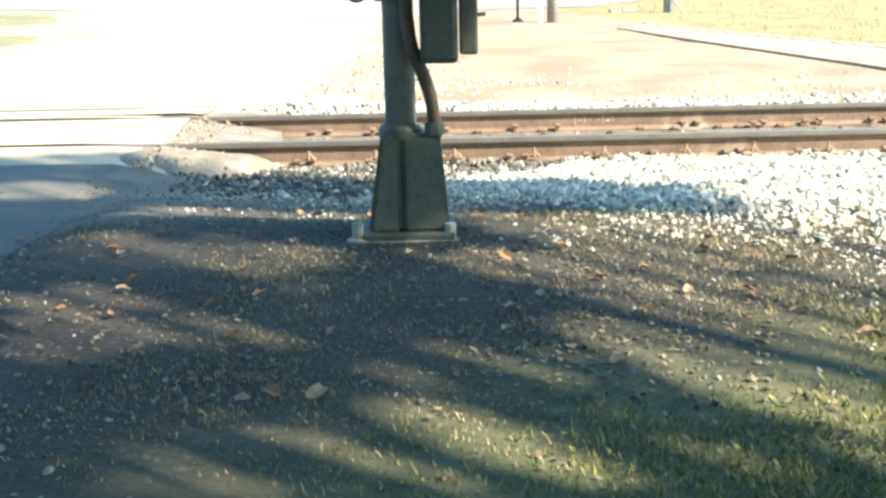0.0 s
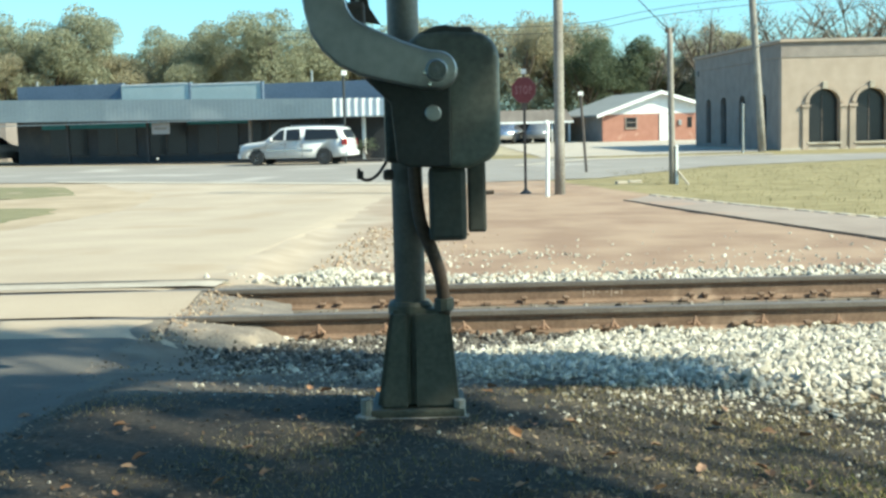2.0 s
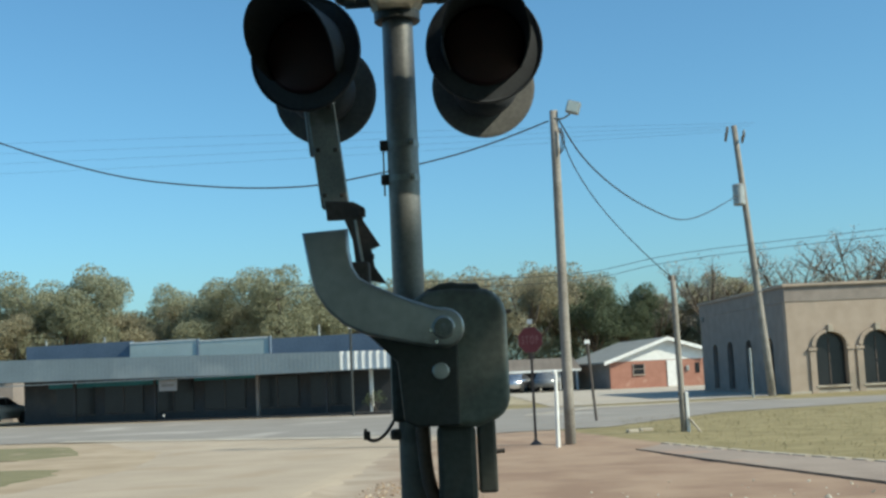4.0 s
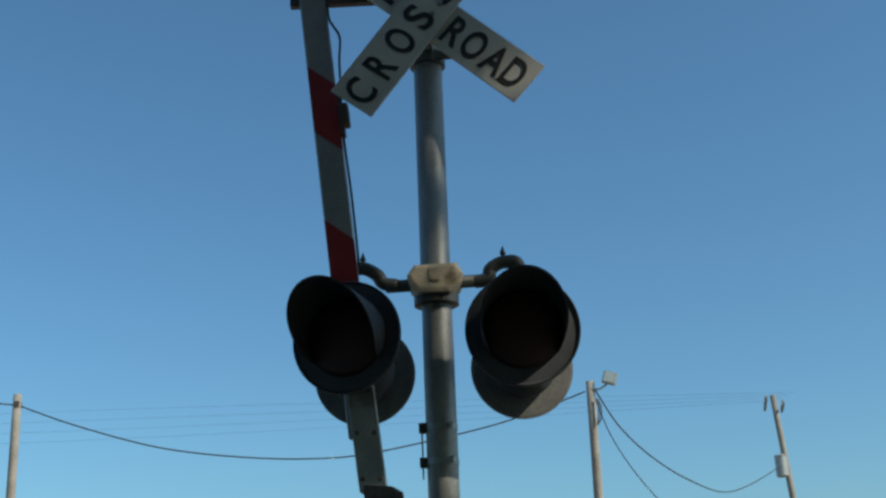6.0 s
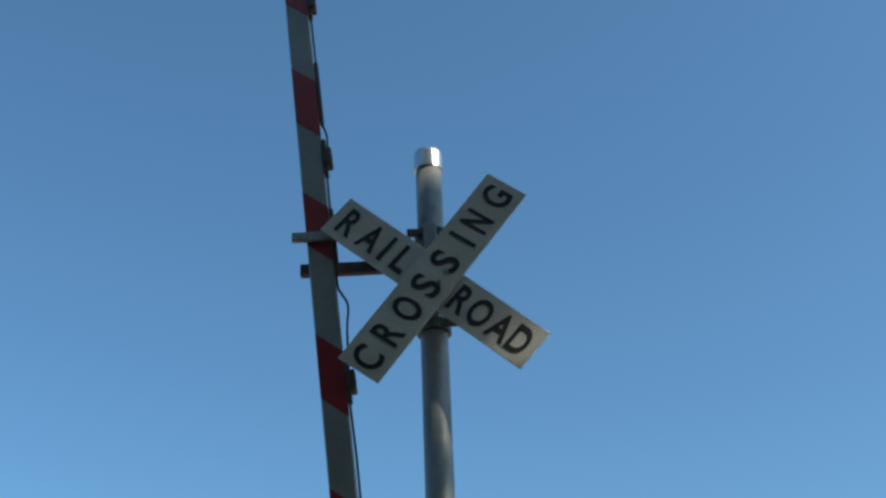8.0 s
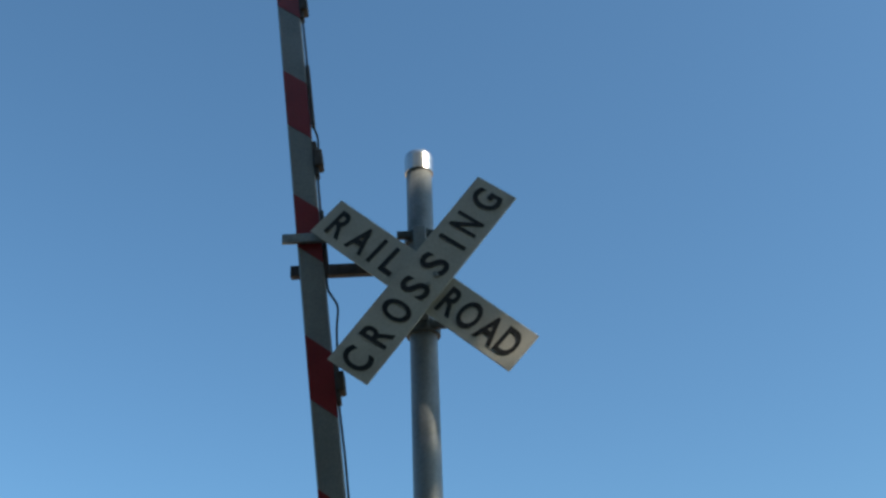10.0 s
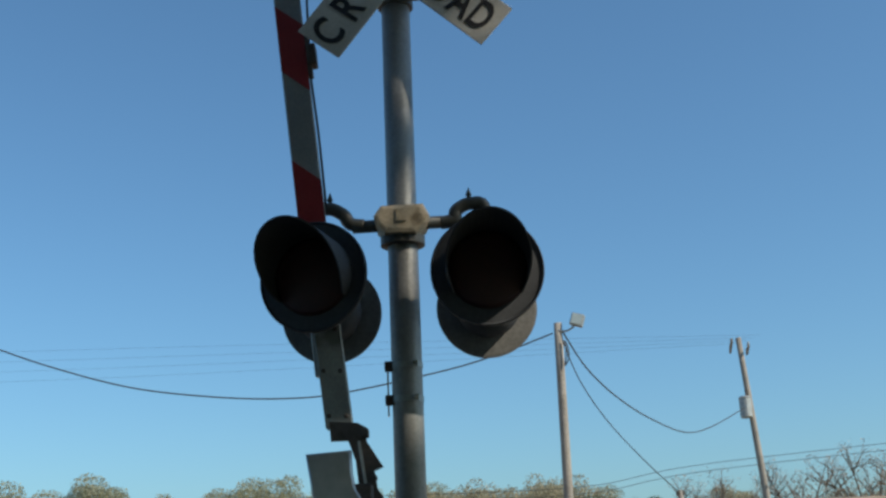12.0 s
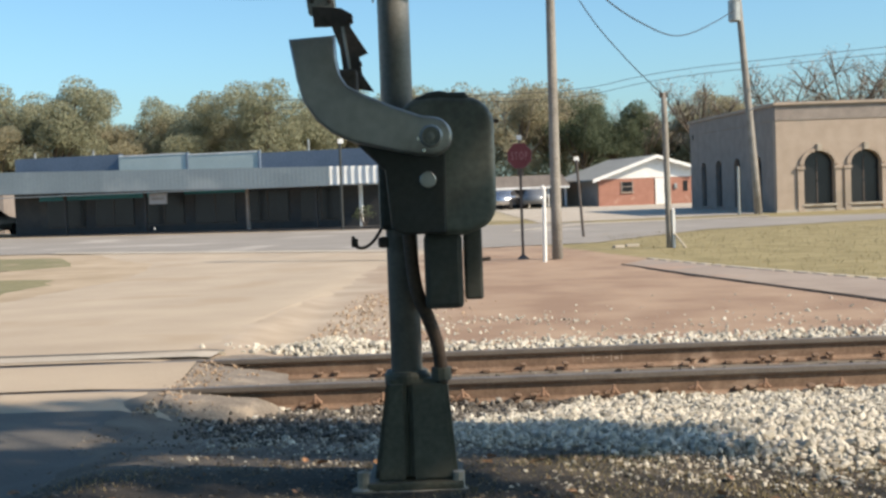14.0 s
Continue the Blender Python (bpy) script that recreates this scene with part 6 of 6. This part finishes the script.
def shrub():
    rng = np.random.RandomState(41)
    t = thing("shrub", "small green shrub by the shop's end post", "shrub", (-3.55, 57.0, -0.42))
    bm = bmesh.new()
    clumps = []
    for k in range(7):
        p = Vector((rng.uniform(-0.4, 0.4), rng.uniform(-0.3, 0.3), rng.uniform(0.5, 1.15)))
        add_tube(bm, [(0, 0, -0.05), p * 0.5 + Vector((0, 0, 0.08)), p], [0.02, 0.014, 0.006], 5)
        clumps.append((p, rng.uniform(0.2, 0.34)))
    part("stems", bm, bark, t)
    co, fs = leaf_cloud(rng, clumps, 900, 0.05)
    me = bpy.data.meshes.new("leaves")
    me.from_pydata(co.tolist(), [], fs.tolist())
    me.materials.append(leaf_mats[2])
    new("leaves", me).parent = t


shrub()


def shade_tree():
    """An unseen large oak beside the camera, its crown shaped so that its shade dapples mast, road and soil."""
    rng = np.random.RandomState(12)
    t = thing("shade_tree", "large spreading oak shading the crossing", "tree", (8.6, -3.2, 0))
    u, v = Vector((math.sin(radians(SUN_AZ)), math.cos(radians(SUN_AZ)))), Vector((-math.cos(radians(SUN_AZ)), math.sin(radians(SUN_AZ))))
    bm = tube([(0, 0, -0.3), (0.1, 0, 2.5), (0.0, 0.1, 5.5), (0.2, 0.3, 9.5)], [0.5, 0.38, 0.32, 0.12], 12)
    # gaps left in the crown, across and up as the sun sees it, with their radius: set so that flecks of sun fall on
    # chosen spots
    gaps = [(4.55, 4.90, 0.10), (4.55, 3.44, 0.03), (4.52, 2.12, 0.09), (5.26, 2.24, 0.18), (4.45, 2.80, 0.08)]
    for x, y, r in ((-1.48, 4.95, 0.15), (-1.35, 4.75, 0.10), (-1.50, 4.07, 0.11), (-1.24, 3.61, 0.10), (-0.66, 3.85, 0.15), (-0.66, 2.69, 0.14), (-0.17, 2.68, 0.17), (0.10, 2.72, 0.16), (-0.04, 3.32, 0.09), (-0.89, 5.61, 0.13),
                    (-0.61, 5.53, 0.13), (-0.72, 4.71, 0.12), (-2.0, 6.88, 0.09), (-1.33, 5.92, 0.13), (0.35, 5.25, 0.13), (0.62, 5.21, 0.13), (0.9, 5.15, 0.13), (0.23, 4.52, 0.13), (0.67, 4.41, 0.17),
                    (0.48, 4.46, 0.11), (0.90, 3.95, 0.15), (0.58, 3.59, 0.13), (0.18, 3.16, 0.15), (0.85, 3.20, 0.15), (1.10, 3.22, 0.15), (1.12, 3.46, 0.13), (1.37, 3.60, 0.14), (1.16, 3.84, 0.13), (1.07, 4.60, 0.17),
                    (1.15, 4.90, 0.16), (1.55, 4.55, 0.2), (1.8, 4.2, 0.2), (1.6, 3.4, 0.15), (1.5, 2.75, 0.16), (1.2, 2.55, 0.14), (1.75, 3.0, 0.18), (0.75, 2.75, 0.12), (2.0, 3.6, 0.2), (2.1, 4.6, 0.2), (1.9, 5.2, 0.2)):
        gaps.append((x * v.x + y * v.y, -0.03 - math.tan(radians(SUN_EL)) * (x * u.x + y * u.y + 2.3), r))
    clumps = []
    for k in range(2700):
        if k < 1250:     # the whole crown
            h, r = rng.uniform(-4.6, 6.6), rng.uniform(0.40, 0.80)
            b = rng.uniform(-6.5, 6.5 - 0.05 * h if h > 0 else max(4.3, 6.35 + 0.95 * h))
        elif k < 1650:   # close sprays high up, added to shade mast and boom
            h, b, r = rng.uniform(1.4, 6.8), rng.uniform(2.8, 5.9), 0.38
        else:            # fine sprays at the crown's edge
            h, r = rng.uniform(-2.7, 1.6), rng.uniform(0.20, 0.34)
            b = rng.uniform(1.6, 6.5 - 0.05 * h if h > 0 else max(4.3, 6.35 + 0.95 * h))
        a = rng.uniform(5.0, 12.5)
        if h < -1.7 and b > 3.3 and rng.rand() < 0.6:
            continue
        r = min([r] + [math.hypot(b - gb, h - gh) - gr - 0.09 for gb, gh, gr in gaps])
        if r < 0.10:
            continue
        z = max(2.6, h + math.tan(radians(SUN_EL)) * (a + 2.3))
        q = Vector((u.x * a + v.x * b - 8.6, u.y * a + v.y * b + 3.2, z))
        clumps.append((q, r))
        if k % 20 == 0:
            add_tube(bm, [(0.1, 0.1, 4 + 0.3 * (z - 4) * 0.5), q * 0.5 + Vector((0, 0, 1.2)), q], [0.07, 0.035, 0.012], 6)
    for k in range(620):   # unseen low boughs added over and behind the camera to dim the skylight
        q = Vector((rng.uniform(-9.5, 4.0) - 8.6, rng.uniform(-11.5, 1.2) + 3.2, rng.uniform(3.9, 9.0)))
        if q.y < 0.2:   # they hang lower further back
            q.z -= 1.9 * rng.rand()
        clumps.append((q, rng.uniform(0.6, 1.0)))
        if k % 30 == 0:
            add_tube(bm, [(0.0, 0.0, 4.5), q * 0.5 + Vector((0, 0, 2.0)), q], [0.07, 0.035, 0.012], 6)
    part("trunk", bm, bark, t, "", True)
    co, fs = leaf_cloud(rng, clumps, 460, 0.09, 0.8)
    me = bpy.data.meshes.new("crown")
    me.from_pydata(co.tolist(), [], fs.tolist())
    me.materials.append(leaf_mats[0])
    new("crown", me).parent = t


shade_tree()


# ---- grass and fallen leaves ----
def blades(name, places, mat_, label):
    rng = np.random.RandomState(5)
    co, fs = [], []
    for x, y, z, h in places:
        a, lean = rng.uniform(0, 6.28), rng.uniform(0.1, 0.9)
        w = 0.0022 if h < 0.04 else 0.005
        dx, dy = math.cos(a), math.sin(a)
        b = len(co)
        co += [(x - dy * w, y + dx * w, z), (x + dy * w, y - dx * w, z), (x + dx * lean * h * 0.5 + dy * w * 0.7, y + dy * lean * h * 0.5 - dx * w * 0.7, z + h * 0.7), (x + dx * lean * h, y + dy * lean * h, z + h)]
        fs += [(b, b + 1, b + 2), (b, b + 2, b + 3)]
    me = bpy.data.meshes.new(name)
    me.from_pydata(co, [], fs)
    me.materials.append(mat_)
    tagged(new(name, me), label, "grass", kind="stuff")


def lawn():
    rng = random.Random(31)
    green, dry = [], []
    for _ in range(130000):
        x, y = rng.uniform(-1.9, 3.4), rng.uniform(2.3, 5.6)
        p = noise.noise((x * 1.1, y * 1.1, 2)) + 0.35 * noise.noise((x * 4, y * 4, 6))
        g = (0.85 * x - y + 2.85) * 0.8 + p * 0.8
        if rng.random() < g:
            green.append((x, y, ground_z(x, y) - 0.004, rng.uniform(0.010, 0.038)))
        elif rng.random() < 0.28 + 0.7 * p + 0.12 * x:
            dry.append((x, y, ground_z(x, y) - 0.004, rng.uniform(0.006, 0.022)))
    for _ in range(4000):
        x = rng.uniform(5.0, 16)
        y = rng.uniform(15, 40)
        if x + 0.21 * y > 10.4 and x < 0.42 * y:
            dry.append((x, y, ground_z(x, y), rng.uniform(0.03, 0.09)))
    blades("grass", green[:45000], grass_mat, "short green and yellowing autumn grass")
    blades("dry_grass", dry[:45000], dry_mat, "dry straw-coloured grass tufts")


lawn()


def fallen_leaves():
    rng = random.Random(17)
    meshes = []
    for k in range(4):
        bm = bmesh.new()
        n = 9
        rim = []
        for j in range(n):
            a = 2 * math.pi * j / n
            r = (1.0 if j % 2 == 0 else 0.72) * rng.uniform(0.85, 1.1)
            rim.append(bm.verts.new((r * math.cos(a), 0.62 * r * math.sin(a), 0.28 * abs(math.sin(a)) ** 2 + rng.uniform(-0.08, 0.12))))
        mid = bm.verts.new((0, 0, 0))
        for j in range(n):
            bm.faces.new((mid, rim[j], rim[(j + 1) % n]))
        meshes.append(mesh_of("fallen_leaf", bm, fallen_mat))
    spots = [(0.50, 3.28), (0.38, 3.42), (1.18, 3.82), (-0.80, 4.0), (0.34, 4.02), (0.98, 3.47), (-1.15, 4.35), (0.03, 3.22), (-0.55, 3.05), (-0.35, 3.08), (1.3, 3.1)]
    spots += [(rng.uniform(-2.0, 2.2), rng.uniform(3.0, 6.3)) for _ in range(75)]
    for x, y in spots:
        ob = tagged(new("fallen_leaf", rng.choice(meshes)), "curled brown fallen leaf on the soil", "leaf", "fallen leaves")
        s = rng.uniform(0.022, 0.042)
        ob.matrix_basis = Matrix.LocRotScale((x, y, ground_z(x, y) + 0.016), Euler((rng.uniform(-0.5, 0.5), rng.uniform(-0.4, 0.4), rng.uniform(0, 6.28))), (s, s, s))


fallen_leaves()


def leaf_litter():
    """Crumbled leaves and bark bits over the soil under the tree."""
    rng = np.random.RandomState(77)
    co, n = [], 0
    for _ in range(26000):
        x, y = rng.uniform(-2.0, 3.4), rng.uniform(2.3, 7.0)
        p = noise.noise((x * 1.3, y * 1.3, 12)) + 0.5 * noise.noise((x * 5, y * 5, 4))
        if rng.rand() > 0.42 + 0.9 * p:
            continue
        s, a = rng.choice((0.004, 0.006, 0.008, 0.011, 0.015)), rng.uniform(0, 6.28)
        u = np.array((math.cos(a), math.sin(a), rng.uniform(-0.5, 0.5))) * s
        v = np.array((-math.sin(a), math.cos(a), rng.uniform(-0.5, 0.5))) * s * rng.uniform(0.3, 0.7)
        c = np.array((x, y, ground_z(x, y) + 0.010))
        co += [c - u, c - v, c + u, c + v]
        n += 1
    me = bpy.data.meshes.new("leaf_litter")
    me.from_pydata([tuple(q) for q in co], [], np.arange(4 * n).reshape(-1, 4).tolist())
    me.materials.append(litter_mat)
    tagged(new("leaf_litter", me), "crumbled brown leaf litter on dark soil", "leaf litter", kind="stuff")


leaf_litter()


# ---- what moves ----
def motions():
    """The white car drives along the highway, away to the left."""
    start, way = Vector((23.9, 47.6)), Vector((-0.9745, 0.2242))
    speed, r = 15.6, 0.39
    rows = []
    for k in range(29):
        t = 0.5 * k
        p = start + way * speed * t
        rows.append((t, pose(p.x, p.y, FAR_Z + 0.018, 0, 0, math.degrees(math.atan2(way.y, way.x)))))
    walk(suv, rows)
    start, way = Vector((-16.85, 56.85)) + Vector((-0.93, 0.367)) * 2.2, Vector((-0.93, 0.367))
    walk(red_car, [(0.5 * k, pose(*(start + way * 12.8 * (0.5 * k - 0.5)), FAR_Z + 0.06, 0, 0, math.degrees(math.atan2(way.y, way.x)))) for k in range(29)])


motions()
